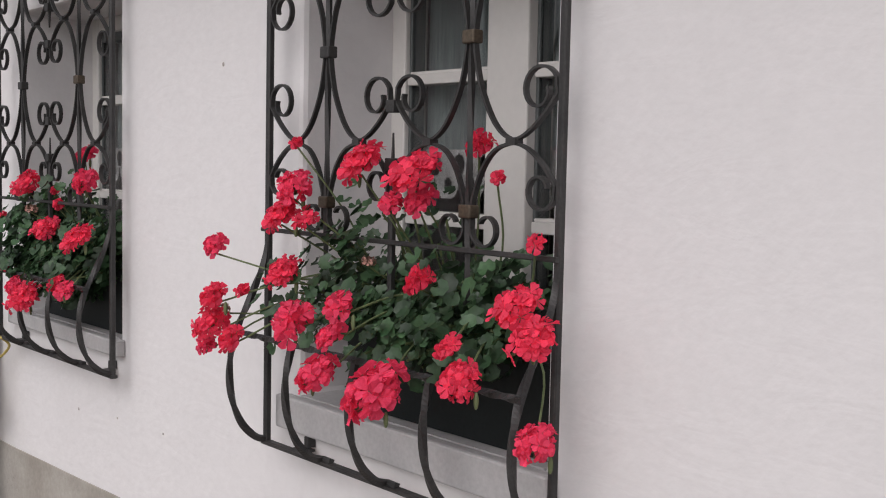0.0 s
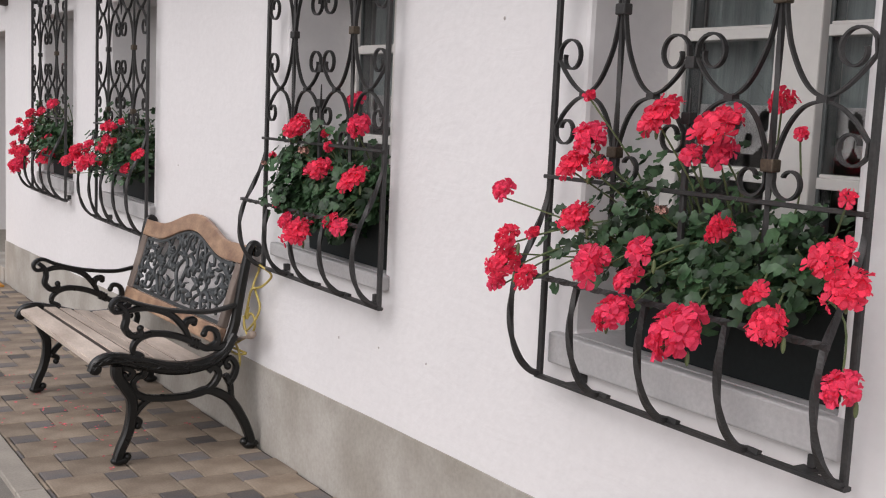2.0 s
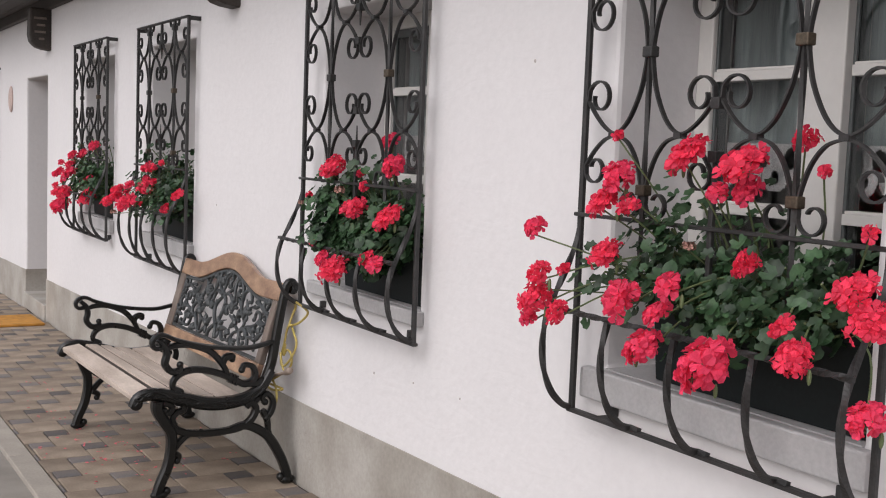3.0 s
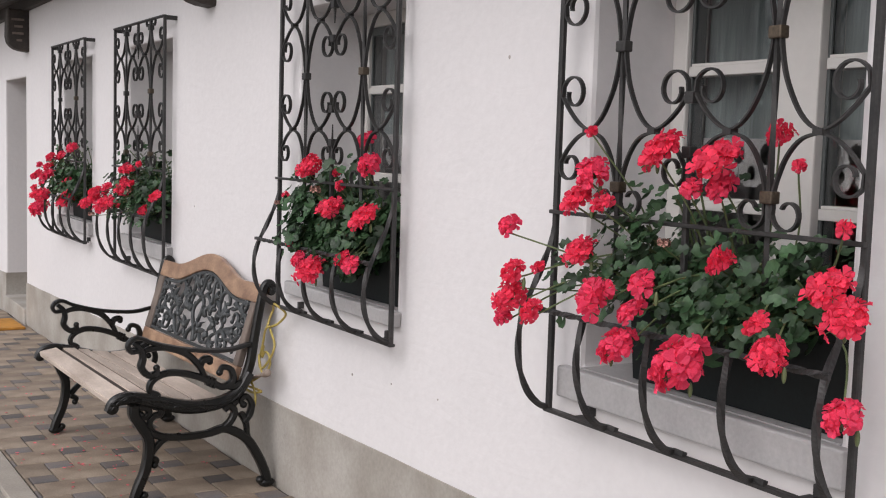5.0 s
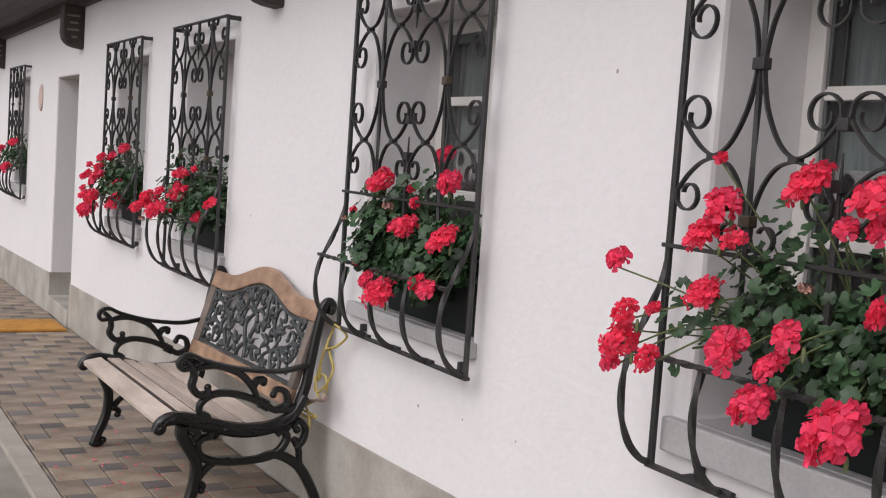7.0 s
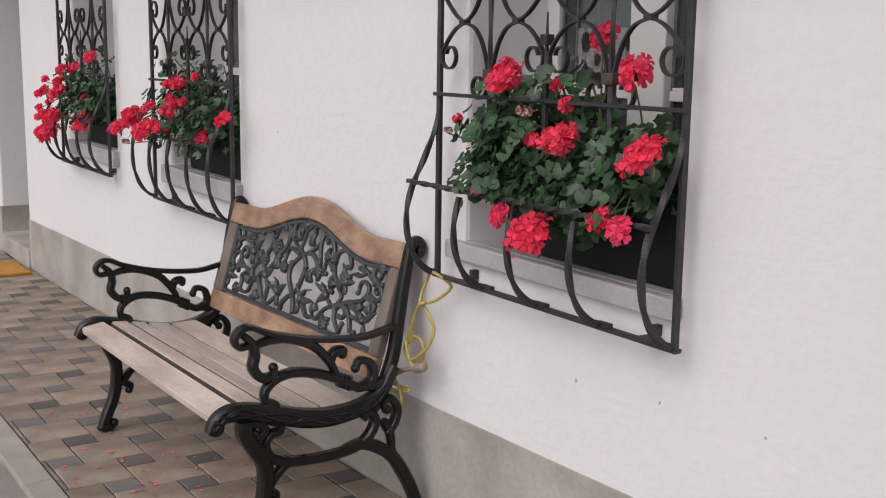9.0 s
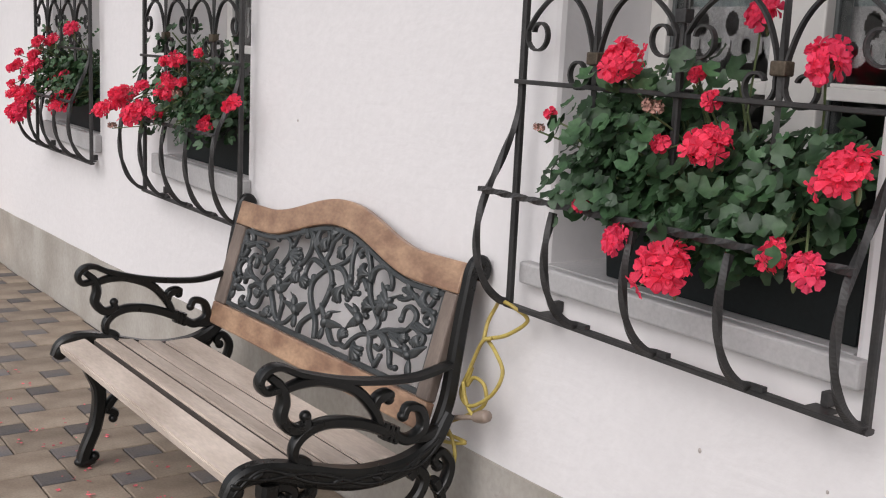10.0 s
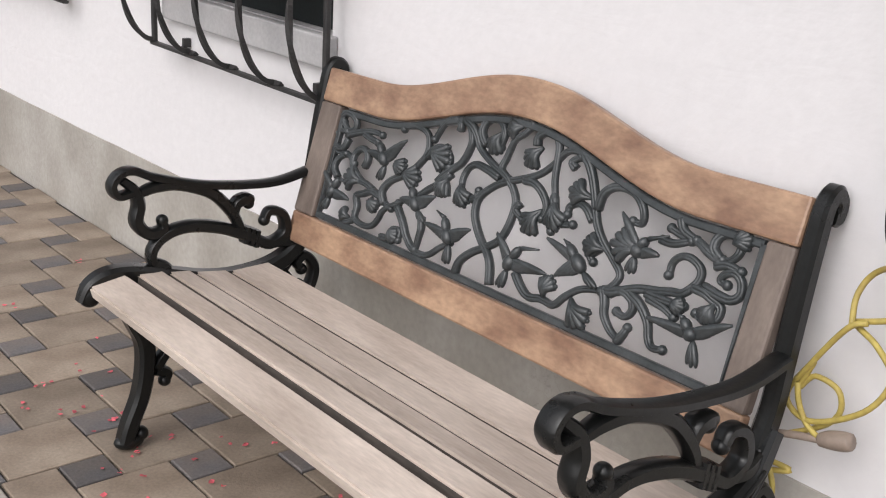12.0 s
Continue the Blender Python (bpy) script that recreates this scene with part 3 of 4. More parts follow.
ARM_TOP = [(0.925, 0.573), (0.895, 0.571), (0.884, 0.593), (0.900, 0.615), (0.930, 0.619), (0.978, 0.598), (1.076, 0.571), (1.173, 0.557), (1.260, 0.554), (1.345, 0.571)]
ARM_LOOPS = [
    [(0.905, 0.603), (0.930, 0.578), (0.938, 0.545), (0.932, 0.510), (0.956, 0.481), (0.987, 0.485), (0.988, 0.505)],
    [(0.935, 0.568), (0.975, 0.579), (1.027, 0.578), (1.099, 0.549), (1.146, 0.499), (1.172, 0.448)],
    [(0.985, 0.410), (0.963, 0.418), (0.965, 0.447), (0.994, 0.473), (1.043, 0.483), (1.117, 0.469), (1.191, 0.436), (1.236, 0.413), (1.276, 0.433), (1.270, 0.476), (1.238, 0.488), (1.225, 0.468)],
    [(1.150, 0.488), (1.158, 0.518), (1.185, 0.525), (1.187, 0.513)],
    [(0.965, 0.418), (0.990, 0.401), (0.980, 0.388)],
    [(1.236, 0.413), (1.280, 0.413), (1.320, 0.428)],
]
UNDER_SCROLLS = [
    [(0.900, 0.358), (0.935, 0.363), (0.960, 0.345), (0.945, 0.323), (0.930, 0.335)],
    [(0.975, 0.363), (1.000, 0.358), (1.000, 0.331), (0.978, 0.325), (0.962, 0.303), (0.975, 0.268), (1.020, 0.243)],
    [(1.240, 0.333), (1.260, 0.345), (1.270, 0.333)],
    [(1.320, 0.267), (1.345, 0.298), (1.352, 0.338), (1.328, 0.369), (1.308, 0.353), (1.320, 0.335)],
    [(0.960, 0.178), (0.985, 0.208), (1.020, 0.235), (1.070, 0.239)],
    [(0.960, 0.173), (0.985, 0.160), (0.980, 0.141)],
    [(1.310, 0.303), (1.330, 0.263), (1.335, 0.213)],
]


def bench_end(v, parent):
    s = 1 if v > 0 else -1
    bm = bmesh.new()
    cast(bm, SEAT_RAIL, 0.017, 0.017, v, lambda t: 0.75 + 0.5 * math.sin(t * 3.1))
    ball(bm, (0.828 - BX, v, 0.370), 0.024, 0.021, 0.026, None, 16, 12)
    end = part("end_frame", bm, CAST, parent, "glossy black cast-iron bench end", smooth="edged")
    for name, pts, a, b, tp in (("back_post", BACK_POST, 0.0132, 0.012, lambda t: 1.15 - 0.35 * t), ("rear_leg", REAR_LEG, 0.015, 0.018, lambda t: 0.62 + 0.45 * min(1.0, t * 3.5) - 0.18 * t),
                                ("front_leg", FRONT_LEG, 0.015, 0.018, lambda t: 1.15 - 0.2 * t), ("stretcher", STRETCHER, 0.011, 0.014, None), ("armrest", ARM_TOP, 0.0072, 0.0145, None)):
        bm = bmesh.new()
        foot = 0.0
        if name == "front_leg" and v > 0:
            # this leg stands a little further out
            foot = -0.02
            pts = [(x + foot * min(1.0, max(0.0, (0.36 - z) / 0.12)), z) for x, z in pts]
        cast(bm, pts, a, b, v + ((0.018 if v > 0 else 0.008) if name == "back_post" else 0.0), tp, 9)
        if name == "rear_leg":
            ball(bm, (1.415 - BX, v, 0.018), 0.034, 0.022, 0.018, None, 14, 10)
            ball(bm, (1.388 - BX, v, 0.03), 0.016, 0.018, 0.016, None, 14, 10)
        if name == "front_leg":
            ball(bm, (0.915 + foot - BX, v, 0.018), 0.034, 0.022, 0.018, None, 14, 10)
            ball(bm, (0.942 + foot - BX, v, 0.03), 0.016, 0.018, 0.016, None, 14, 10)
        part(name, bm, CAST, end, smooth="edged")
    for pts in ARM_LOOPS:
        bm = bmesh.new()
        cast(bm, pts, 0.0088, 0.0115, v, lambda t: 0.85 + 0.4 * math.sin(t * 3.1))
        ball(bm, (pts[-1][0] - BX, v, pts[-1][1]), 0.013, 0.014, 0.013, None, 14, 10)
        part("arm_scroll", bm, CAST, end, smooth="edged")
    for z in (-0.012, 0.0, 0.012):
        bm = bmesh.new()
        sweep(bm, [(1.187 + z - BX, v, 0.418 - z * 0.5), (1.193 + z - BX, v, 0.456 - z * 0.5)], 0.006, 0.017, (0, 1, 0))
        part("arm_ring", bm, CAST, end)
    for pts in UNDER_SCROLLS:
        bm = bmesh.new()
        cast(bm, pts, 0.010, 0.013, v, lambda t: 1.1 - 0.3 * t)
        ball(bm, (pts[-1][0] - BX, v, pts[-1][1]), 0.014, 0.015, 0.014, None, 14, 10)
        part("leg_scroll", bm, CAST, end, smooth="edged")
    # raised scrollwork along the outer face of the seat rail
    rail = smooth_line([(x, 0, z) for x, z in SEAT_RAIL], 9)
    for phase in (0.0, math.pi):
        bm = bmesh.new()
        n = len(rail) - 1
        sweep(bm, [(p.x - BX, v + s * 0.0195 * (0.75 + 0.5 * math.sin(i / n * 3.1)), p.z + 0.010 * math.sin(i / n * 17 + phase)) for i, p in enumerate(rail[4:n - 6], 4)], 0.0045, 0.0045, None, sides=6, square=False)
        part("rail_relief", bm, CAST, end, smooth=True)
    for i in range(6):
        k = int((0.10 + 0.14 * i) * n)
        bm = bmesh.new()
        ball(bm, (rail[k].x - BX, v + s * 0.0195 * (0.75 + 0.5 * math.sin(k / n * 3.1)), rail[k].z), 0.016, 0.006, 0.007, Matrix.Rotation(radians(24 * (-1) ** i), 4, "Y"), 10, 6)
        part("leaf_relief", bm, CAST, end, smooth=True)
    return end


for v in (-END, END):
    bench_end(v, bench)

# seat slats
SLATS = ((0.8625, 0.077, 0.387, 11), (0.949, 0.057, 0.388, -4), (1.014, 0.052, 0.378, -9), (1.087, 0.074, 0.364, -8), (1.183, 0.094, 0.357, 2))
for x, w, z, tilt in SLATS:
    bm = bmesh.new()
    box(bm, -w / 2, w / 2, -END + 0.012, END - 0.012, -0.012, 0.014)
    bmesh.ops.bevel(bm, geom=bm.edges[:], offset=0.004, segments=2, affect="EDGES")
    m = Matrix.Translation((x - BX, 0, z)) @ Matrix.Rotation(radians(-tilt), 4, "Y")
    bmesh.ops.transform(bm, matrix=m, verts=bm.verts)
    bm.normal_update()
    # long sides at the gaps take the painted shade; the front edge stays plain
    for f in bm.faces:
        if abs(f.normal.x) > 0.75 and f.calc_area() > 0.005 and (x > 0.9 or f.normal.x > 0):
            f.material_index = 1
    part("seat_slat", bm, [SLAT, SLATEDGE], bench, "grey weathered wooden slat with gap shade painted on its sides")

# back: a reclined frame; s runs up the slope, v along the bench
B0 = Vector((1.285 - BX, 0, 0.385))
SLOPE = (Vector((1.41 - BX, 0, 0.80)) - B0)
UPB = SLOPE.normalized()
OUTB = Vector((0, 1, 0)).cross(UPB).normalized()
if OUTB.x > 0:
    OUTB = -OUTB


def on_back(v, s, out=0.0):
    return B0 + UPB * s + Vector((0, v, 0)) + OUTB * out


def arch(v):
    """Height of the top edge over the bench's width."""
    a = abs(v) / 0.592
    return 0.425 + 0.081 * (0.5 + 0.5 * math.cos(math.pi * min(1.0, a / 0.72))) + 0.004 * a


def plank(name, lower, upper, v0, v1, thick=0.026, n=40, label="", mat=None):
    bm = bmesh.new()
    rows = []
    for i in range(n + 1):
        v = v0 + (v1 - v0) * i / n
        rows.append([bm.verts.new(on_back(v, s, o)) for s, o in ((lower(v), -thick / 2), (upper(v), -thick / 2), (upper(v), thick / 2), (lower(v), thick / 2))])
    for r0, r1 in zip(rows, rows[1:]):
        for k in range(4):
            bm.faces.new((r0[k], r0[(k + 1) % 4], r1[(k + 1) % 4], r1[k]))
    bm.faces.new(rows[0])
    bm.faces.new(rows[-1][::-1])
    return part(name, bm, mat or BROWN, bench, label, bevel=0.005)


VP = 0.558
plank("top_rail", lambda v: arch(v) - 0.075, arch, -0.595, 0.62, label="arched brown wooden top rail")
plank("bottom_rail", lambda v: 0.028, lambda v: 0.098, -0.595, 0.62, n=4, label="brown wooden lower back rail")
plank("side_rail", lambda v: 0.098, lambda v: arch(v) - 0.076, VP - 0.012, 0.62, n=4, label="greyed brown wooden side rail", mat=SIDEWOOD)
plank("side_rail", lambda v: 0.098, lambda v: arch(v) - 0.076, -0.595, -VP + 0.012, n=4, label="greyed brown wooden side rail", mat=SIDEWOOD)

# openwork panel of vines
panel = part("back_panel", bmesh.new(), PANEL, bench, "grey cast-iron openwork panel of vines, leaves and birds")
rim = bmesh.new()
edge = [on_back(-VP + 0.018 + (2 * VP - 0.036) * i / 40, arch(-VP + 0.018 + (2 * VP - 0.036) * i / 40) - 0.085) for i in range(41)]
edge += [on_back(VP - 0.018, 0.108), on_back(-VP + 0.018, 0.108), edge[0]]
sweep(rim, edge, 0.007, 0.007, tuple(OUTB))
part("panel_rim", rim, PANEL, panel)


def vine(pts, w=0.0076):
    """A cast stem with a groove along its middle and a knob at its end."""
    bm = bmesh.new()
    line = smooth_line([Vector((v, s, 0)) for v, s in pts], 5)
    n = len(line) - 1
    for k in (-1, 1):
        side = []
        for i, p in enumerate(line):
            d = (line[min(i + 1, n)] - line[max(i - 1, 0)]).normalized()
            off = w * 0.36 * k * (1.05 - 0.3 * i / n)
            side.append(on_back(p.x - d.y * off, p.y + d.x * off, 0.002 * math.sin(0.3 * i)))
        sweep(bm, side, w * 0.70, w * 1.05, tuple(OUTB), taper=lambda t: 1.05 - 0.3 * t, square=False, sides=7)
    v, s = pts[-1]
    ball(bm, on_back(v, s), w * 1.15, w * 1.15, w * 1.15, u=7, v=5)
    return part("vine", bm, PANEL, panel, smooth=True)


# winding stems and curls of the casting
vine([(0.544, 0.331), (0.524, 0.343), (0.494, 0.334), (0.49, 0.315), (0.512, 0.307), (0.533, 0.321)])
vine([(0.502, 0.289), (0.511, 0.267), (0.537, 0.266), (0.556, 0.28), (0.548, 0.3), (0.514, 0.303)])
vine([(0.547, 0.298), (0.563, 0.276), (0.551, 0.258), (0.514, 0.256), (0.484, 0.255), (0.461, 0.242)])
vine([(0.511, 0.296), (0.467, 0.31), (0.43, 0.32), (0.393, 0.319)])
vine([(0.45, 0.31), (0.427, 0.305), (0.401, 0.3)])
vine([(0.424, 0.243), (0.417, 0.258), (0.426, 0.275), (0.452, 0.278), (0.468, 0.261), (0.461, 0.237), (0.424, 0.215), (0.379, 0.205), (0.335, 0.188), (0.305, 0.181)])
vine([(0.507, 0.201), (0.524, 0.22), (0.519, 0.242), (0.497, 0.256)])
vine([(0.472, 0.209), (0.439, 0.212), (0.401, 0.21), (0.355, 0.197), (0.314, 0.183)])
vine([(0.345, 0.197), (0.376, 0.2), (0.402, 0.19), (0.428, 0.179), (0.415, 0.158), (0.41, 0.135), (0.384, 0.126), (0.355, 0.131), (0.338, 0.15), (0.325, 0.173), (0.285, 0.198)])
vine([(0.456, 0.132), (0.439, 0.119), (0.416, 0.128), (0.415, 0.145)])
vine([(0.378, 0.181), (0.36, 0.163), (0.352, 0.181)])
vine([(0.33, 0.184), (0.344, 0.208), (0.331, 0.233), (0.301, 0.252), (0.272, 0.269), (0.253, 0.289), (0.24, 0.31), (0.244, 0.332), (0.258, 0.352), (0.283, 0.359), (0.31, 0.358), (0.329, 0.345)])
vine([(0.238, 0.306), (0.223, 0.324), (0.199, 0.334), (0.176, 0.322), (0.168, 0.301)])
vine([(0.189, 0.267), (0.176, 0.281), (0.159, 0.298), (0.14, 0.316), (0.127, 0.342), (0.123, 0.363), (0.135, 0.383), (0.158, 0.396), (0.181, 0.399), (0.2, 0.39), (0.216, 0.372), (0.231, 0.344)])
vine([(0.165, 0.375), (0.164, 0.386), (0.18, 0.395)])
vine([(0.154, 0.245), (0.159, 0.265), (0.172, 0.28)])
vine([(0.156, 0.29), (0.177, 0.266), (0.207, 0.247), (0.235, 0.227), (0.262, 0.213), (0.287, 0.198)])
vine([(0.286, 0.191), (0.254, 0.164), (0.234, 0.14), (0.211, 0.123), (0.184, 0.119), (0.155, 0.126), (0.13, 0.148), (0.108, 0.164)])
vine([(0.207, 0.189), (0.197, 0.168), (0.199, 0.144), (0.202, 0.123)])
vine([(0.312, 0.119), (0.287, 0.124), (0.282, 0.143), (0.262, 0.145), (0.258, 0.127)])
vine([(0.073, 0.113), (0.067, 0.139), (0.044, 0.163), (0.015, 0.181), (-0.012, 0.2), (-0.026, 0.221), (-0.031, 0.246), (-0.028, 0.278), (-0.013, 0.301), (0.006, 0.317), (0.027, 0.33), (0.026, 0.349), (0.022, 0.368), (0.014, 0.388), (-0.005, 0.403), (-0.02, 0.423)])
vine([(-0.022, 0.119), (-0.012, 0.154), (0.005, 0.173), (0.032, 0.191), (0.052, 0.213), (0.064, 0.238), (0.063, 0.266), (0.041, 0.291), (0.01, 0.309), (-0.029, 0.323), (-0.066, 0.34), (-0.087, 0.36), (-0.101, 0.378), (-0.116, 0.393), (-0.135, 0.399), (-0.156, 0.396)])
vine([(-0.156, 0.396), (-0.174, 0.383), (-0.186, 0.366), (-0.199, 0.341), (-0.213, 0.315), (-0.229, 0.289), (-0.251, 0.265), (-0.278, 0.244), (-0.301, 0.224), (-0.295, 0.204), (-0.278, 0.189)])
vine([(0.158, 0.399), (0.13, 0.389), (0.114, 0.374), (0.098, 0.354), (0.064, 0.337), (0.024, 0.324), (0.003, 0.315)])
vine([(0.027, 0.312), (0.061, 0.32), (0.095, 0.323), (0.116, 0.311), (0.122, 0.29), (0.115, 0.266)])
vine([(0.082, 0.257), (0.069, 0.264), (0.071, 0.277)])
vine([(0.084, 0.363), (0.102, 0.383), (0.101, 0.403), (0.081, 0.416), (0.056, 0.409), (0.042, 0.391), (0.045, 0.367)])
vine([(-0.037, 0.323), (-0.063, 0.323), (-0.085, 0.312), (-0.102, 0.291), (-0.1, 0.267)])
vine([(-0.042, 0.281), (-0.036, 0.267), (-0.057, 0.255)])
vine([(-0.042, 0.389), (-0.042, 0.405), (-0.057, 0.417), (-0.079, 0.415), (-0.094, 0.398), (-0.102, 0.369), (-0.107, 0.339), (-0.116, 0.311)])
vine([(-0.116, 0.311), (-0.131, 0.285), (-0.146, 0.271), (-0.174, 0.276)])
vine([(-0.13, 0.291), (-0.129, 0.264), (-0.13, 0.252)])
vine([(-0.145, 0.37), (-0.135, 0.379), (-0.151, 0.392)])
vine([(-0.215, 0.293), (-0.197, 0.31), (-0.175, 0.315), (-0.155, 0.304), (-0.156, 0.29)])
vine([(-0.217, 0.314), (-0.221, 0.341), (-0.235, 0.357), (-0.257, 0.363), (-0.285, 0.358), (-0.305, 0.345), (-0.314, 0.33), (-0.312, 0.315), (-0.295, 0.315)])
vine([(-0.245, 0.254), (-0.233, 0.238), (-0.24, 0.228)])
vine([(-0.278, 0.189), (-0.303, 0.196), (-0.345, 0.214), (-0.382, 0.222), (-0.408, 0.229), (-0.427, 0.232), (-0.441, 0.246), (-0.448, 0.262), (-0.444, 0.279), (-0.425, 0.289), (-0.405, 0.286), (-0.392, 0.272), (-0.392, 0.252)])
vine([(-0.276, 0.196), (-0.289, 0.173), (-0.295, 0.151), (-0.313, 0.132), (-0.334, 0.123)])
vine([(-0.293, 0.189), (-0.313, 0.201), (-0.338, 0.194), (-0.344, 0.177), (-0.334, 0.163), (-0.316, 0.166)])
vine([(-0.331, 0.203), (-0.359, 0.191), (-0.38, 0.17), (-0.39, 0.144), (-0.402, 0.134), (-0.422, 0.137)])
vine([(-0.363, 0.212), (-0.397, 0.212), (-0.436, 0.214)])
vine([(-0.369, 0.206), (-0.402, 0.201), (-0.424, 0.192)])
vine([(-0.077, 0.159), (-0.103, 0.139), (-0.124, 0.129), (-0.15, 0.134), (-0.182, 0.133), (-0.203, 0.154), (-0.228, 0.175), (-0.252, 0.184), (-0.274, 0.187)])
vine([(-0.443, 0.247), (-0.467, 0.245), (-0.482, 0.239), (-0.498, 0.232), (-0.498, 0.214), (-0.483, 0.204), (-0.46, 0.211)])
vine([(-0.46, 0.254), (-0.492, 0.249), (-0.513, 0.249), (-0.523, 0.261), (-0.519, 0.28), (-0.506, 0.289), (-0.49, 0.283), (-0.484, 0.271), (-0.498, 0.268)])
vine([(-0.47, 0.29), (-0.49, 0.297), (-0.514, 0.294)])
vine([(-0.474, 0.301), (-0.458, 0.315), (-0.461, 0.334), (-0.478, 0.343), (-0.499, 0.336), (-0.503, 0.319), (-0.492, 0.305), (-0.477, 0.302)])
vine([(-0.475, 0.3), (-0.453, 0.306), (-0.43, 0.316), (-0.411, 0.316), (-0.385, 0.32), (-0.372, 0.324)])
vine([(-0.386, 0.343), (-0.397, 0.327), (-0.423, 0.318)])
vine([(-0.334, 0.121), (-0.343, 0.136), (-0.346, 0.148)])
vine([(-0.36, 0.302), (-0.386, 0.302), (-0.415, 0.314)])


def flat_ball(bm, p, q, half, out=0.004, thick=0.009):
    """A long drop of cast iron from p to q on the back's plane."""
    a, b = on_back(*p, out), on_back(*q, out)
    axis = (b - a).normalized()
    m = Matrix((axis, axis.cross(OUTB).normalized(), OUTB)).transposed().to_4x4()
    ball(bm, (a + b) / 2, (b - a).length / 2 * 1.06, half, thick, m, 10, 6)


def toward(p, q, k):
    return (p[0] + (q[0] - p[0]) * k, p[1] + (q[1] - p[1]) * k)


def cast_bird(head, beak, neck, rump, wing_a, wing_b, tail):
    """An ornament of the casting: a drop-shaped body with two feathered fans and a tail."""
    bm = bmesh.new()
    flat_ball(bm, neck, rump, 0.013, 0.006, 0.012)
    flat_ball(bm, toward(head, neck, -0.15), toward(neck, rump, 0.3), 0.009, 0.007, 0.010)
    sweep(bm, [on_back(*toward(head, beak, k), 0.006) for k in (0.1, 0.5, 1.0)], 0.005, 0.006, tuple(OUTB), taper=lambda t: 1 - 0.7 * t, sides=6, square=False)
    for tip in (wing_a, wing_b):
        root, low = toward(neck, rump, 0.25), toward(neck, rump, 0.85)
        for k in range(5):
            f = k / 4
            end = toward(tip, toward(root, rump, 0.9), 0.5 * f)
            flat_ball(bm, toward(root, low, f * 0.8), end, 0.0068, 0.007 - 0.004 * f, 0.006)
    for k in (-0.009, 0.0, 0.009):
        flat_ball(bm, toward(rump, neck, 0.1), (tail[0] + k, tail[1] + abs(k) * 0.3), 0.0055, 0.004, 0.006)
    return part("cast_bird", bm, PANEL, panel, smooth=True)


def palm_leaf(base, tip):
    """A ribbed fan of five lobes that spreads from its base and rolls over at the rim."""
    bm = bmesh.new()
    dv, ds = tip[0] - base[0], tip[1] - base[1]
    for k in range(-2, 3):
        a = radians(15 * k)
        reach = 1.0 - 0.09 * abs(k)
        ev = base[0] + reach * (dv * math.cos(a) - ds * math.sin(a))
        es = base[1] + reach * (dv * math.sin(a) + ds * math.cos(a))
        mid = ((base[0] + ev) / 2 + 0.12 * (es - base[1]) * k / 2, (base[1] + es) / 2 - 0.12 * (ev - base[0]) * k / 2)
        line = smooth_line([on_back(*base, 0.002), on_back(*mid, 0.009), on_back(ev, es, 0.002)], 5)
        sweep(bm, line, 0.0062, 0.0066, tuple(OUTB), taper=lambda t: 0.5 + 0.75 * math.sin(1.9 * t), sides=7, square=False)
        ball(bm, on_back(ev, es, 0.001), 0.0047, 0.0047, 0.0047, u=7, v=5)
    return part("cast_leaf", bm, PANEL, panel, smooth=True)


cast_bird((0.386, 0.302), (0.426, 0.312), (0.372, 0.289), (0.353, 0.26), (0.422, 0.278), (0.303, 0.326), (0.364, 0.227))
cast_bird((0.491, 0.2), (0.454, 0.199), (0.498, 0.182), (0.513, 0.153), (0.556, 0.208), (0.439, 0.165), (0.524, 0.123))
cast_bird((0.248, 0.237), (0.267, 0.25), (0.241, 0.224), (0.218, 0.197), (0.175, 0.238), (0.279, 0.209), (0.199, 0.178))
cast_bird((0.133, 0.205), (0.163, 0.214), (0.123, 0.188), (0.104, 0.159), (0.188, 0.182), (0.056, 0.203), (0.102, 0.122))
cast_bird((-0.077, 0.205), (-0.122, 0.215), (-0.065, 0.189), (-0.057, 0.157), (-0.011, 0.217), (-0.155, 0.179), (-0.05, 0.122))
cast_bird((-0.185, 0.242), (-0.169, 0.248), (-0.2, 0.231), (-0.231, 0.205), (-0.131, 0.24), (-0.172, 0.181), (-0.257, 0.186))
cast_bird((-0.337, 0.295), (-0.377, 0.311), (-0.33, 0.283), (-0.321, 0.261), (-0.274, 0.325), (-0.37, 0.276), (-0.32, 0.231))
cast_bird((-0.447, 0.197), (-0.432, 0.203), (-0.459, 0.187), (-0.474, 0.17), (-0.379, 0.177), (-0.532, 0.215), (-0.483, 0.13))
palm_leaf((0.23, 0.32), (0.168, 0.311))
palm_leaf((0.12, 0.28), (0.097, 0.239))
palm_leaf((0.047, 0.396), (0.064, 0.353))
palm_leaf((-0.099, 0.283), (-0.069, 0.236))
palm_leaf((-0.06, 0.389), (-0.033, 0.351))
palm_leaf((-0.121, 0.306), (-0.142, 0.257))
palm_leaf((-0.201, 0.33), (-0.151, 0.334))
palm_leaf((-0.258, 0.255), (-0.214, 0.255))
palm_leaf((-0.333, 0.275), (-0.269, 0.271))
palm_leaf((-0.218, 0.157), (-0.26, 0.117))
palm_leaf((-0.157, 0.139), (-0.162, 0.178))
palm_leaf((-0.49, 0.235), (-0.478, 0.203))
palm_leaf((0.295, 0.258), (0.241, 0.259))
palm_leaf((0.418, 0.212), (0.477, 0.211))
palm_leaf((0.328, 0.277), (0.292, 0.266))
palm_leaf((-0.488, 0.331), (-0.517, 0.346))
palm_leaf((0.001, 0.416), (0.034, 0.401))
palm_leaf((0.159, 0.278), (0.177, 0.243))
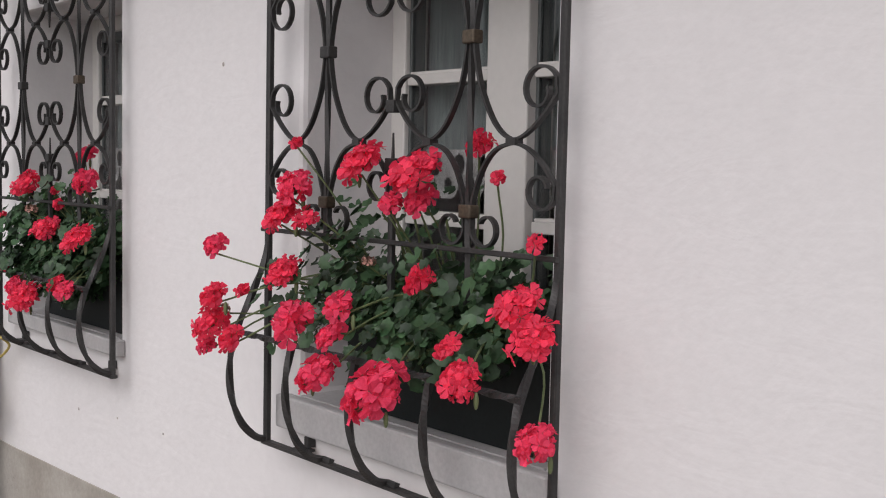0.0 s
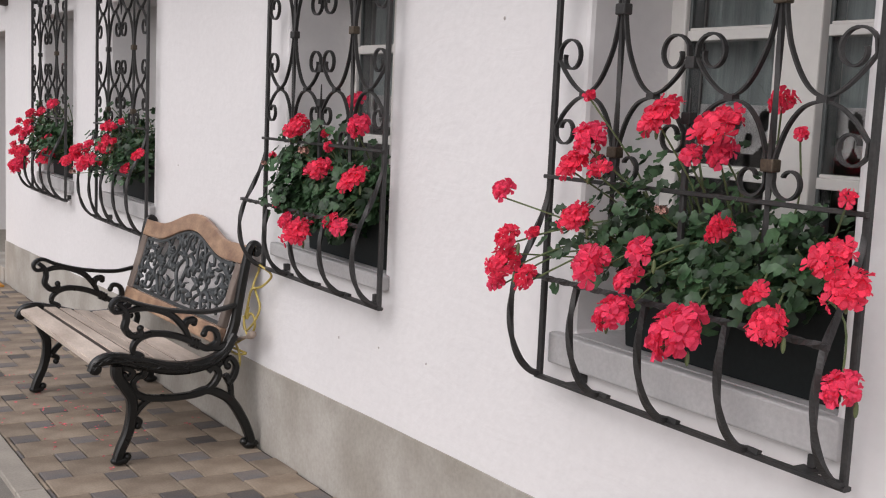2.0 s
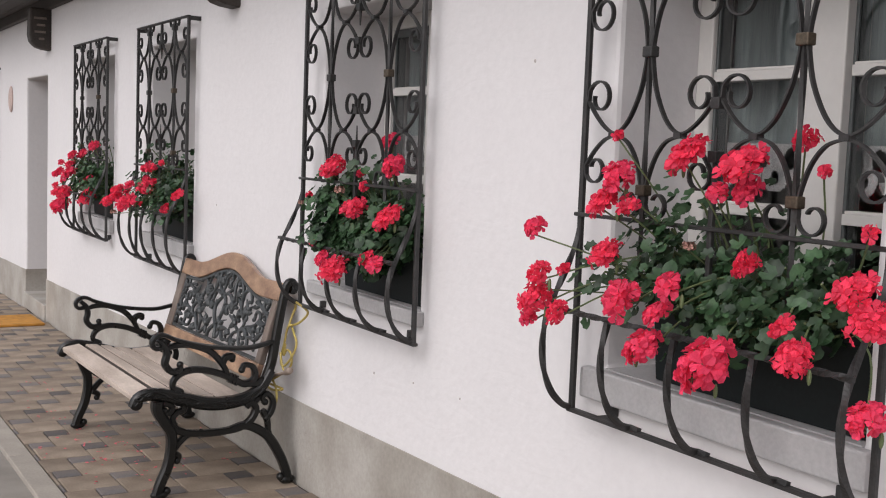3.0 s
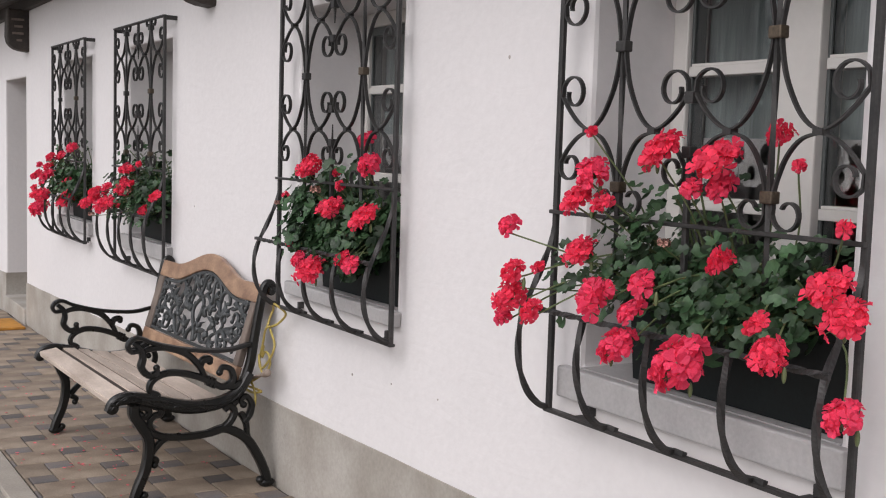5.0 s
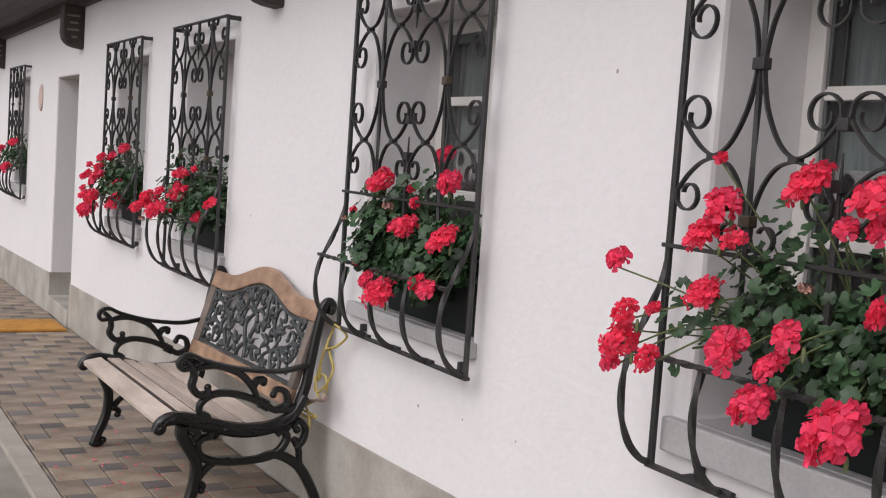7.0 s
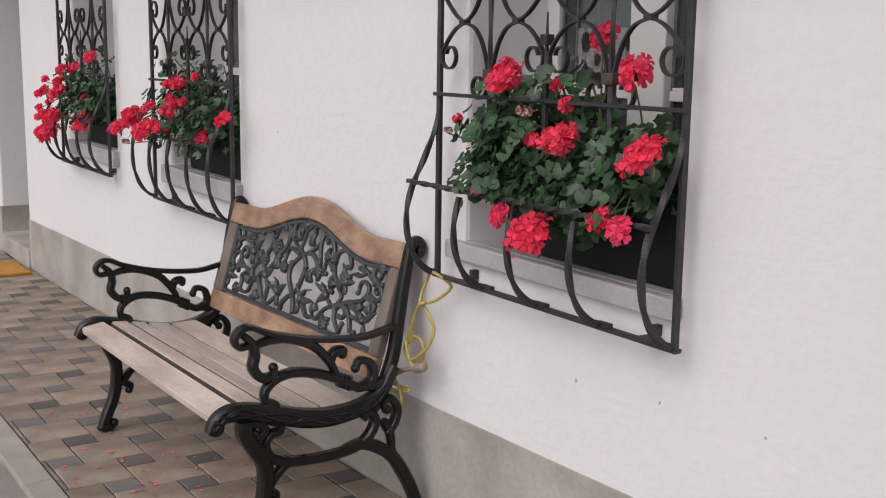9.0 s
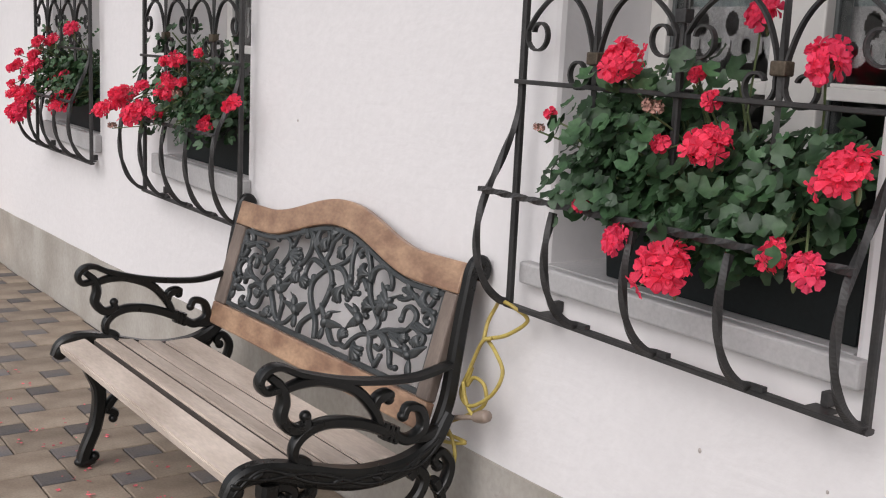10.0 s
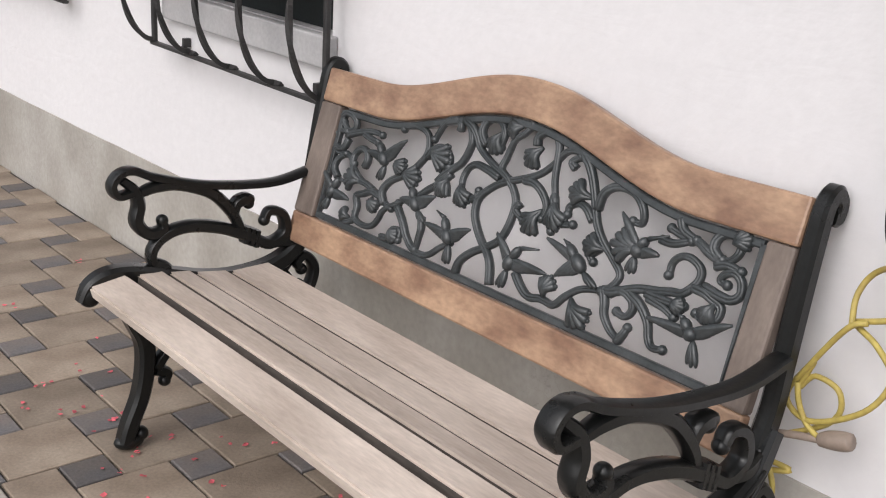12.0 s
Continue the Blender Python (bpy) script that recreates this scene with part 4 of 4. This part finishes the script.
palm_leaf((-0.414, 0.213), (-0.439, 0.212))
palm_leaf((0.371, 0.189), (0.352, 0.164))
palm_leaf((0.29, 0.139), (0.259, 0.128))
palm_leaf((0.427, 0.13), (0.459, 0.134))

# ---- the cable ----
def cable_line(pts):
    return smooth_line(pts, 6)


cable = thing("extension_cable", (0, 0, 0), "loosely looped yellow extension cable hung on the grille beside the bench", "cable")
bm = bmesh.new()
LOOPS = [[(1.382, 3.838, 0.655), (1.399, 3.848, 0.695), (1.407, 3.834, 0.730), (1.385, 3.789, 0.757), (1.385, 3.745, 0.754), (1.410, 3.725, 0.726), (1.406, 3.786, 0.681), (1.394, 3.844, 0.659)],
         [(1.389, 3.819, 0.667), (1.381, 3.842, 0.653), (1.387, 3.888, 0.582), (1.387, 3.919, 0.517), (1.378, 3.871, 0.499), (1.378, 3.795, 0.546), (1.387, 3.770, 0.601), (1.387, 3.797, 0.639), (1.396, 3.838, 0.655)],
         [(1.392, 3.888, 0.582), (1.392, 3.904, 0.535), (1.397, 3.885, 0.559), (1.397, 3.843, 0.548), (1.397, 3.854, 0.496), (1.368, 3.976, 0.421)]]
ENDS = [[(1.378, 3.900, 0.548), (1.378, 3.892, 0.519), (1.378, 3.875, 0.493), (1.378, 3.854, 0.481)],
        [(1.349, 3.985, 0.413), (1.368, 3.947, 0.393), (1.387, 3.891, 0.405), (1.378, 3.936, 0.409), (1.349, 3.974, 0.418)],
        [(1.363, 3.965, 0.447), (1.368, 3.926, 0.418), (1.368, 3.904, 0.377), (1.363, 3.910, 0.337), (1.354, 3.940, 0.307), (1.339, 3.984, 0.303)]]
for pts in LOOPS + ENDS:
    sweep(bm, cable_line(pts), 0.0045, 0.0045, None, sides=7, square=False)
part("cord", bm, CABLE, cable, smooth=True)
bm = bmesh.new()
sweep(bm, cable_line([(1.368, 3.975, 0.438), (1.378, 3.907, 0.462), (1.378, 3.849, 0.479)]), 0.006, 0.006, None, sides=7, square=False)
sweep(bm, cable_line([(1.378, 3.849, 0.479), (1.378, 3.835, 0.485), (1.378, 3.815, 0.492), (1.378, 3.803, 0.497)]), 0.0135, 0.0135, None, sides=10, square=False, taper=lambda t: 0.75 + 0.35 * math.sin(t * 2.6))
part("plug", bm, PLUG, cable, "beige rubber plug", smooth=True)

# ---- planters and geraniums ----
def planter(c, low=0.0):
    """A tapered plastic trough with a rolled rim, filled with soil."""
    p = thing("planter", (1.565, c - 0.05, SILL + 0.006 - low), "long dark green plastic flower trough standing on the sill", "planter", "planters")
    bm = bmesh.new()
    rings = []
    for x, y, z in ((0.076, 0.308, 0.0), (0.085, 0.319, 0.145), (0.092, 0.326, 0.147), (0.092, 0.326, 0.168), (0.078, 0.312, 0.168), (0.076, 0.310, 0.12)):
        rings.append([bm.verts.new((sx * x, sy * y * 0.95, z + (low if z else 0))) for sx, sy in ((-1, -1), (1, -1), (1, 1), (-1, 1))])
    for r0, r1 in zip(rings, rings[1:]):
        for k in range(4):
            bm.faces.new((r0[k], r0[(k + 1) % 4], r1[(k + 1) % 4], r1[k]))
    bm.faces.new(rings[0][::-1])
    part("trough", bm, PLANTER, p, bevel=0.006)
    bm = bmesh.new()
    bmesh.ops.create_grid(bm, x_segments=6, y_segments=20, size=1)
    for v in bm.verts:
        v.co = Vector((v.co.x * 0.076, v.co.y * 0.29, 0.128 + low + 0.008 * noise.noise(v.co * 9)))
    part("soil", bm, SOIL, p)
    return p


def leaf_faces(bm, place, turn, r, rng):
    """A round, scalloped, slightly cupped leaf."""
    n = 13
    mid = bm.verts.new(place)
    rim = []
    for i in range(n):
        a = math.tau * (i / n) * 0.94 + 0.19
        q = r * (1.0 if i % 2 else 0.86) * rng.uniform(0.92, 1.08)
        rim.append(bm.verts.new(Vector(place) + turn @ Vector((q * math.cos(a), q * math.sin(a), r * 0.24 * (0.7 + 0.5 * (i % 2)) * rng.uniform(0.5, 1.5)))))
    for i in range(n - 1):
        bm.faces.new((mid, rim[i], rim[i + 1]))


def head_mesh(seed, mat, florets, size):
    """A flower head of unit radius: florets of five ruffled petals on thin pedicels; size: length of a petal."""
    rng = random.Random(seed)
    bm = bmesh.new()
    for i in range(florets):
        t = (i + 0.5) / florets
        zc = 1 - 1.6 * t
        a = i * 2.39996 + rng.uniform(-0.4, 0.4)
        rad = math.sqrt(max(0, 1 - zc * zc))
        lump = 0.95 + 0.6 * noise.noise((rad * math.cos(a) * 1.5 + seed * 9, rad * math.sin(a) * 1.5, zc * 1.5))
        reach = max(0.15, 1.05 - size * 0.75)
        d = Vector((rad * math.cos(a), rad * math.sin(a), zc * 0.75)) * rng.uniform(0.72, 1.12) * lump * reach
        q = (d.normalized() + Vector((rng.uniform(-0.45, 0.45), rng.uniform(-0.45, 0.45), rng.uniform(-0.15, 0.45)))).to_track_quat("Z", "Y")
        f0 = len(bm.faces)
        sweep(bm, [Vector((0, 0, -0.45)), d * 0.55 + Vector((0, 0, -0.12)), d], 0.022, 0.022, None, sides=4)
        bm.faces.ensure_lookup_table()
        for f in bm.faces[f0:]:
            f.material_index = 1
        off, cup = rng.uniform(0, 6), rng.uniform(0.0, 0.35)
        for k in range(5):
            b = off + k * math.tau / 5 + rng.uniform(-0.12, 0.12)
            l = size * rng.uniform(0.82, 1.12)
            lift = cup + rng.uniform(-0.18, 0.14)
            tip = rng.uniform(-0.12, 0.16)
            mid = []
            rim = []
            for w in (-0.48, -0.16, 0.16, 0.48):
                mid.append(Vector((l * 0.55 * math.cos(b + w), l * 0.55 * math.sin(b + w), l * (lift * 0.5 + 0.05 * (1 - 2 * abs(w))))))
            for w, u in ((-0.56, 0.82), (-0.34, 0.98), (-0.1, 0.96), (0.12, 1.0), (0.34, 0.95), (0.56, 0.82)):
                rim.append(Vector((l * u * math.cos(b + w), l * u * math.sin(b + w), l * (lift + tip * (1 - abs(w)) + rng.uniform(-0.10, 0.10)))))
            root = bm.verts.new(d + q @ Vector((0, 0, -0.05 * size)))
            m = [bm.verts.new(d + q @ p) for p in mid]
            r = [bm.verts.new(d + q @ p) for p in rim]
            for x in range(3):
                bm.faces.new((root, m[x], m[x + 1]))
            for face in ((m[0], r[0], r[1]), (m[0], r[1], m[1]), (m[1], r[1], r[2]), (m[1], r[2], r[3], m[2]), (m[2], r[3], r[4]), (m[2], r[4], m[3]), (m[3], r[4], r[5])):
                bm.faces.new(face)
    me = bpy.data.meshes.new("flower_head")
    bm.to_mesh(me)
    bm.free()
    me.materials.append(mat)
    me.materials.append(STEM)
    return me


SPENT_MESH = head_mesh(9, SPENT, 9, 0.5)
FULL_HEADS = [head_mesh(i, PETAL if i % 3 else PINK, 20 + 2 * i, 0.46) for i in range(5)]
LOOSE_HEADS = [head_mesh(20 + i, PETAL if i % 3 else PINK, 10 + i, 0.60) for i in range(5)]
SMALL_HEADS = [head_mesh(40 + i, PETAL, 5 + i, 0.80) for i in range(3)]
BUD = bpy.data.meshes.new("bud")
_b = bmesh.new()
ball(_b, (0, 0, 0), 0.4, 0.4, 0.9, u=7, v=6)
_b.to_mesh(BUD)
_b.free()
BUD.materials.append(STEM)

# flower heads per trough: place from the grille's foot, and radius
UPPER_A = [(-0.13, 0.445, 0.424, 0.029), (-0.21, 0.309, 0.335, 0.031), (-0.21, 0.318, 0.277, 0.038), (-0.2, 0.354, 0.228, 0.026), (-0.22, 0.222, 0.261, 0.027), (-0.15, 0.294, 0.345, 0.015), (-0.12, 0.19, 0.39, 0.037), (-0.11, 0.172, 0.555, 0.039), (-0.11, 0.216, 0.501, 0.037), (-0.1, 0.146, 0.493, 0.026)]
LOWER_A = [(-0.06, 0.239, 0.645, 0.013), (-0.07, 0.005, 0.61, 0.046), (-0.07, -0.142, 0.594, 0.043), (-0.07, -0.082, 0.535, 0.028), (-0.05, -0.141, 0.541, 0.028), (0.04, -0.198, 0.644, 0.029), (0.04, -0.247, 0.585, 0.015), (-0.2, 0.04, 0.315, 0.043), (-0.18, -0.076, 0.353, 0.033), (-0.16, -0.025, 0.292, 0.027), (-0.18, -0.009, 0.221, 0.041), (-0.2, -0.205, 0.222, 0.054), (-0.08, -0.178, 0.404, 0.026), (-0.16, -0.348, 0.315, 0.022), (-0.16, -0.376, 0.266, 0.037), (-0.12, -0.461, 0.391, 0.036), (-0.13, -0.51, 0.348, 0.037), (-0.04, -0.423, 0.484, 0.02), (-0.1, -0.489, 0.177, 0.037)]
UPPER_B = [(-0.03, 0.115, 0.525, 0.05), (-0.03, -0.323, 0.539, 0.045), (-0.01, -0.086, 0.466, 0.021), (-0.07, -0.137, 0.399, 0.041), (-0.04, -0.007, 0.387, 0.022), (-0.09, -0.416, 0.389, 0.045), (-0.04, 0.293, 0.417, 0.019), (-0.09, 0.13, 0.264, 0.021)]
LOWER_B = [(-0.11, 0.016, 0.219, 0.029), (-0.13, -0.125, 0.2, 0.054), (-0.12, -0.331, 0.247, 0.027), (-0.12, -0.391, 0.244, 0.035), (-0.1, -0.319, 0.266, 0.019), (0.06, -0.117, 0.614, 0.033), (0.0, -0.039, 0.508, 0.019)]
UPPER_C = [(-0.13, 0.519, 0.246, 0.036), (-0.13, 0.388, 0.31, 0.027), (-0.13, 0.308, 0.321, 0.029), (-0.13, 0.331, 0.283, 0.034), (-0.13, 0.102, 0.35, 0.028), (-0.13, 0.158, 0.256, 0.047)]
LOWER_C = [(-0.13, -0.005, 0.272, 0.027), (-0.07, -0.077, 0.444, 0.032), (-0.07, 0.014, 0.345, 0.041), (-0.07, 0.044, 0.44, 0.021), (-0.07, -0.263, 0.476, 0.017), (-0.07, -0.522, 0.333, 0.03)]
UPPER_D = [(-0.06, -0.367, 0.532, 0.038), (-0.12, -0.066, 0.473, 0.031), (-0.06, -0.057, 0.475, 0.031), (-0.12, 0.026, 0.41, 0.028), (-0.12, 0.332, 0.349, 0.033), (-0.12, 0.031, 0.356, 0.05)]
LOWER_D = [(-0.12, 0.394, 0.221, 0.037), (-0.12, 0.179, 0.22, 0.058), (-0.06, -0.222, 0.224, 0.06), (-0.12, 0.283, 0.131, 0.055), (-0.12, 0.428, 0.139, 0.033)]
UPPER_E = [(-0.06, -0.3, 0.48, 0.04), (-0.12, 0.03, 0.41, 0.04), (-0.12, 0.3, 0.33, 0.045)]
LOWER_E = [(-0.12, 0.2, 0.22, 0.05), (-0.1, -0.2, 0.25, 0.05)]


def geranium(c, seed, heads, many):
    rng = random.Random(seed)
    g = thing("geranium", (GX, c, G0), "bushy geranium with red flower heads spilling from its trough", "plant", "geraniums")
    bm = bmesh.new()
    stems = bmesh.new()
    # leaves in leaning clumps, thick and low at the front, thin higher up
    clumps = []
    for _ in range(many):
        y = rng.uniform(-0.33, 0.25 if seed == 12 else 0.30)
        k = rng.random()
        z = 0.235 + (0.15 if y < 0 else 0.19) * k + 0.03 * math.sin(y * 13 + seed)
        x = -0.075 + 0.20 * rng.random() + 0.05 * k
        if seed == 11 and y > 0.10 and rng.random() < 0.5:
            continue
        clumps.append((x, y, z, rng.randint(7, 10)))
    for _ in range(9):
        clumps.append((rng.uniform(0.0, 0.14), rng.uniform(-0.1, 0.24), rng.uniform(0.44, 0.54), rng.randint(3, 5)))
    for x, y, z, n in clumps:
        root = Vector((0.13 + rng.uniform(-0.04, 0.04), max(-0.34, min(0.26, y * 0.85)), 0.24))
        top = Vector((x, y, z))
        sweep(stems, smooth_line([root, root.lerp(top, 0.5) + Vector((0.02, 0, 0.02)), top], 3), 0.0028, 0.0028, None, sides=5, square=False)
        for _ in range(n):
            d = Vector((max(-1.0, rng.gauss(-0.25, 0.6)), max(-1.0, min(1.0, rng.gauss(0, 0.7))), max(-0.7, min(0.9, rng.gauss(0.1, 0.5))))) * 0.062
            p = top + d
            p.y = max(-0.35, min(0.30 if seed == 12 else 0.34, p.y))
            face = Vector((-0.75, rng.gauss(0, 0.5), 0.75)) + d * 7 + Vector((rng.gauss(0, 0.25), rng.gauss(0, 0.25), rng.gauss(0, 0.25)))
            turn = face.to_track_quat("Z", "Y").to_matrix() @ Matrix.Rotation(rng.uniform(0, 6.28), 3, "Z")
            leaf_faces(bm, p, turn, rng.uniform(0.010, 0.022) * (1.2 if seed == 12 else 1.0), rng)
    tagged(part("foliage", bm, LEAF, g, "dense scalloped green leaves", smooth=True), kind="stuff")
    for x, y, z, r in heads:
        r *= 0.92 if seed == 12 else 1.0
        tip = Vector((x, y, z - r * 0.55))
        root = Vector((0.10 + rng.uniform(-0.03, 0.03), max(-0.33, min(0.25, y * 0.55)), 0.30))
        bend = root.lerp(tip, 0.55) + Vector((0.02, rng.uniform(-0.02, 0.02), 0.045 if z < 0.4 else 0.0))
        stalk = bmesh.new()
        sweep(stalk, smooth_line([root, bend, tip], 5), 0.0021, 0.0021, None, sides=5, square=False)
        part("stem", stalk, STEM, g)
        h = new("flower_head", rng.choice(FULL_HEADS if r > 0.034 else LOOSE_HEADS if r > 0.021 else SMALL_HEADS))
        h.parent = g
        out = Vector((-0.55, rng.uniform(-0.3, 0.3), 0.8)).to_track_quat("Z", "Y")
        h.matrix_basis = Matrix.LocRotScale((x, y, z), out, (r * rng.uniform(0.9, 1.1), r * rng.uniform(1.0, 1.35), r * rng.uniform(0.8, 1.05)))
        if r > 0.03:
            b = new("bud", BUD)
            b.parent = g
            b.matrix_basis = Matrix.LocRotScale((x + 0.015, y + rng.uniform(-0.03, 0.03), z - r * 0.8), None, (0.011, 0.011, 0.016))
    for x, y, z, r in {11: [(-0.04, 0.02, 0.42, 0.018), (-0.16, 0.36, 0.30, 0.020)], 12: [(-0.07, 0.29, 0.39, 0.015), (-0.06, 0.0, 0.45, 0.024)], 13: [(-0.13, 0.42, 0.19, 0.022), (-0.08, -0.1, 0.34, 0.022)], 14: [(-0.1, 0.0, 0.44, 0.022)]}.get(seed, []):
        stalk = bmesh.new()
        sweep(stalk, smooth_line([(0.10, y * 0.6, 0.28), (0.03, y * 0.85, z * 0.7 + 0.07), (x, y, z - r * 0.5)], 5), 0.002, 0.002, None, sides=5, square=False)
        part("stem", stalk, STEM, g)
        h = new("spent_flower_head", SPENT_MESH)
        h.parent = g
        h.matrix_basis = Matrix.LocRotScale((x, y, z), None, (r, r * 1.1, r * 0.8))
    tagged(part("stalk_tangle", stems, STEM, g, "thin green leaf stalks"), kind="stuff")
    return g


for c, seed, heads_a, heads_b in ((CENTRES[0], 11, UPPER_A, LOWER_A), (CENTRES[1], 12, UPPER_B, LOWER_B), (CENTRES[2], 13, UPPER_C, LOWER_C), (CENTRES[3], 14, UPPER_D, LOWER_D), (CENTRES[4], 15, UPPER_E, LOWER_E)):
    if seed in (13, 14):
        extra = random.Random(seed + 40)
        heads_b = heads_b + [(extra.uniform(-0.13, -0.04), extra.uniform(-0.30, 0.44), extra.uniform(0.20, 0.44), extra.uniform(0.016, 0.027)) for _ in range(7)]
    planter(c, LOWS[CENTRES.index(c)])
    geranium(c, seed, heads_a + heads_b, {11: 135, 12: 165, 15: 60}.get(seed, 130))

# ---- doormat ----
bm = bmesh.new()
box(bm, -0.27, 0.27, -0.28, 0.28, 0, 0.018)
bmesh.ops.bevel(bm, geom=bm.edges[:], offset=0.006, segments=2, affect="EDGES")
mat_ob = put("doormat", bm, MAT)
mat_ob.matrix_basis = lie(1.13, 8.80, 0.002)
tagged(mat_ob, "orange coir doormat on the pavers by the doorway", "doormat")

# ---- fallen petals ----
rngf = random.Random(21)
bm = bmesh.new()
for _ in range(95):
    x, y = rngf.uniform(0.66, 1.42), rngf.choice((rngf.uniform(4.0, 6.4), rngf.gauss(4.75, 0.35)))
    if rngf.random() < 0.5:
        x = min(1.4, max(0.66, rngf.gauss(0.93, 0.12)))
    for _ in range(rngf.choice((1, 1, 1, 2, 3))):
        px, py, r, a = x + rngf.gauss(0, 0.012), y + rngf.gauss(0, 0.012), rngf.uniform(0.004, 0.0085), rngf.uniform(0, 6.28)
        ring = []
        for k in range(6):
            q = r * (1.0 if k % 3 else 0.6)
            ring.append(bm.verts.new((px + q * math.cos(a + k), py - LEVEL + q * math.sin(a + k), 0.003 + rngf.uniform(0, 0.004))))
        bm.faces.new(ring)
petals = put("fallen_petals", bm, FALLEN)
petals.matrix_basis = lie(0, LEVEL)
tagged(petals, "scattered red and pink petals fallen on the pavers", "petals", kind="stuff")

# ---- pavers, kerb ----
def slab(w, d, h=0.02):
    bm = bmesh.new()
    a, b, c = w / 2 - 0.0024, d / 2 - 0.0024, 0.0028
    lo = [bm.verts.new((sx * a, sy * b, -h)) for sx, sy in ((-1, -1), (1, -1), (1, 1), (-1, 1))]
    mi = [bm.verts.new((sx * a, sy * b, -c)) for sx, sy in ((-1, -1), (1, -1), (1, 1), (-1, 1))]
    hi = [bm.verts.new((sx * (a - c), sy * (b - c), 0)) for sx, sy in ((-1, -1), (1, -1), (1, 1), (-1, 1))]
    for r0, r1 in ((lo, mi), (mi, hi)):
        for k in range(4):
            bm.faces.new((r0[k], r0[(k + 1) % 4], r1[(k + 1) % 4], r1[k]))
    bm.faces.new(hi)
    me = bpy.data.meshes.new("paver")
    bm.to_mesh(me)
    bm.free()
    return me


pavement = bpy.data.objects["pavement"]
AX, AY = 1.092, 4.689
LIGHT, EDGE, rngp = slab(0.2, 0.2), 0.626, random.Random(3)
LIGHT.materials.append(PAVER)
DARK = slab(0.1, 0.1)
DARK.materials.append(DARKPAVER)
cut = {}


def lay(x0, x1, y0, y1, dark):
    x0, x1 = max(x0, EDGE), min(x1, WALL - 0.004)
    if x1 - x0 < 0.015:
        return
    key = (round(x1 - x0, 3), dark)
    full = 0.1 if dark else 0.2
    if abs(x1 - x0 - full) < 1e-3:
        me = DARK if dark else LIGHT
    else:
        if key not in cut:
            cut[key] = slab(x1 - x0, full)
            cut[key].materials.append(DARKPAVER if dark else PAVER)
        me = cut[key]
    ob = new("paver", me)
    ob.parent = pavement
    ob.location = ((x0 + x1) / 2, (y0 + y1) / 2 - LEVEL, rngp.uniform(-0.0018, 0.0012))
    ob.rotation_euler = (rngp.uniform(-0.004, 0.004), rngp.uniform(-0.004, 0.004), rngp.uniform(-0.006, 0.006))


rest_bm = bmesh.new()


def lay_rest(x0, x1, y0, y1, dark):
    """The pavers further back along the walk, joined into one bed."""
    x0, x1 = max(x0, EDGE), min(x1, WALL - 0.004)
    if x1 - x0 < 0.015:
        return
    z = rngp.uniform(-0.0018, 0.0012)
    g, c = 0.0024, 0.0028
    ring = []
    for inset, h in ((g, -0.02), (g, z - c), (g + c, z)):
        ring.append([rest_bm.verts.new((x, y - LEVEL, h)) for x, y in ((x0 + inset, y0 + inset), (x1 - inset, y0 + inset), (x1 - inset, y1 - inset), (x0 + inset, y1 - inset))])
    for r0, r1 in zip(ring, ring[1:]):
        for k in range(4):
            rest_bm.faces.new((r0[k], r0[(k + 1) % 4], r1[(k + 1) % 4], r1[k])).material_index = int(dark)
    rest_bm.faces.new(ring[2]).material_index = int(dark)


for m in range(-120, 80):
    for n in range(-60, 50):
        x, y = AX + 0.1 * (m + 2 * n), AY + 0.1 * (2 * m - n)
        if EDGE - 0.3 < x < WALL + 0.3 and 2.6 < y < 11.6:
            lay(x - 0.05, x + 0.05, y - 0.05, y + 0.05, True)
            lay(x - 0.25, x - 0.05, y - 0.15, y + 0.05, False)
        elif EDGE - 0.3 < x < WALL + 0.3 and (-6.4 < y <= 2.6 or 11.6 <= y < 16.5):
            lay_rest(x - 0.05, x + 0.05, y - 0.05, y + 0.05, True)
            lay_rest(x - 0.25, x - 0.05, y - 0.15, y + 0.05, False)
rest = part("paver_bed", rest_bm, [PAVER, DARKPAVER], pavement)
rest["kind"] = "stuff"

kerb_line = thing("kerb", (0, 0, 0), "narrow concrete kerb stones edging the pavement", "kerb", kind="structure")
kerb_line.matrix_basis = lie(0, LEVEL)
stone = slab(0.095, 0.998, 0.1)
stone.materials.append(KERB)
for i in range(-11, 12):
    ob = new("kerb_stone", stone)
    ob.parent = kerb_line
    ob.location = (0.576, 0.10 + i, 0.002)
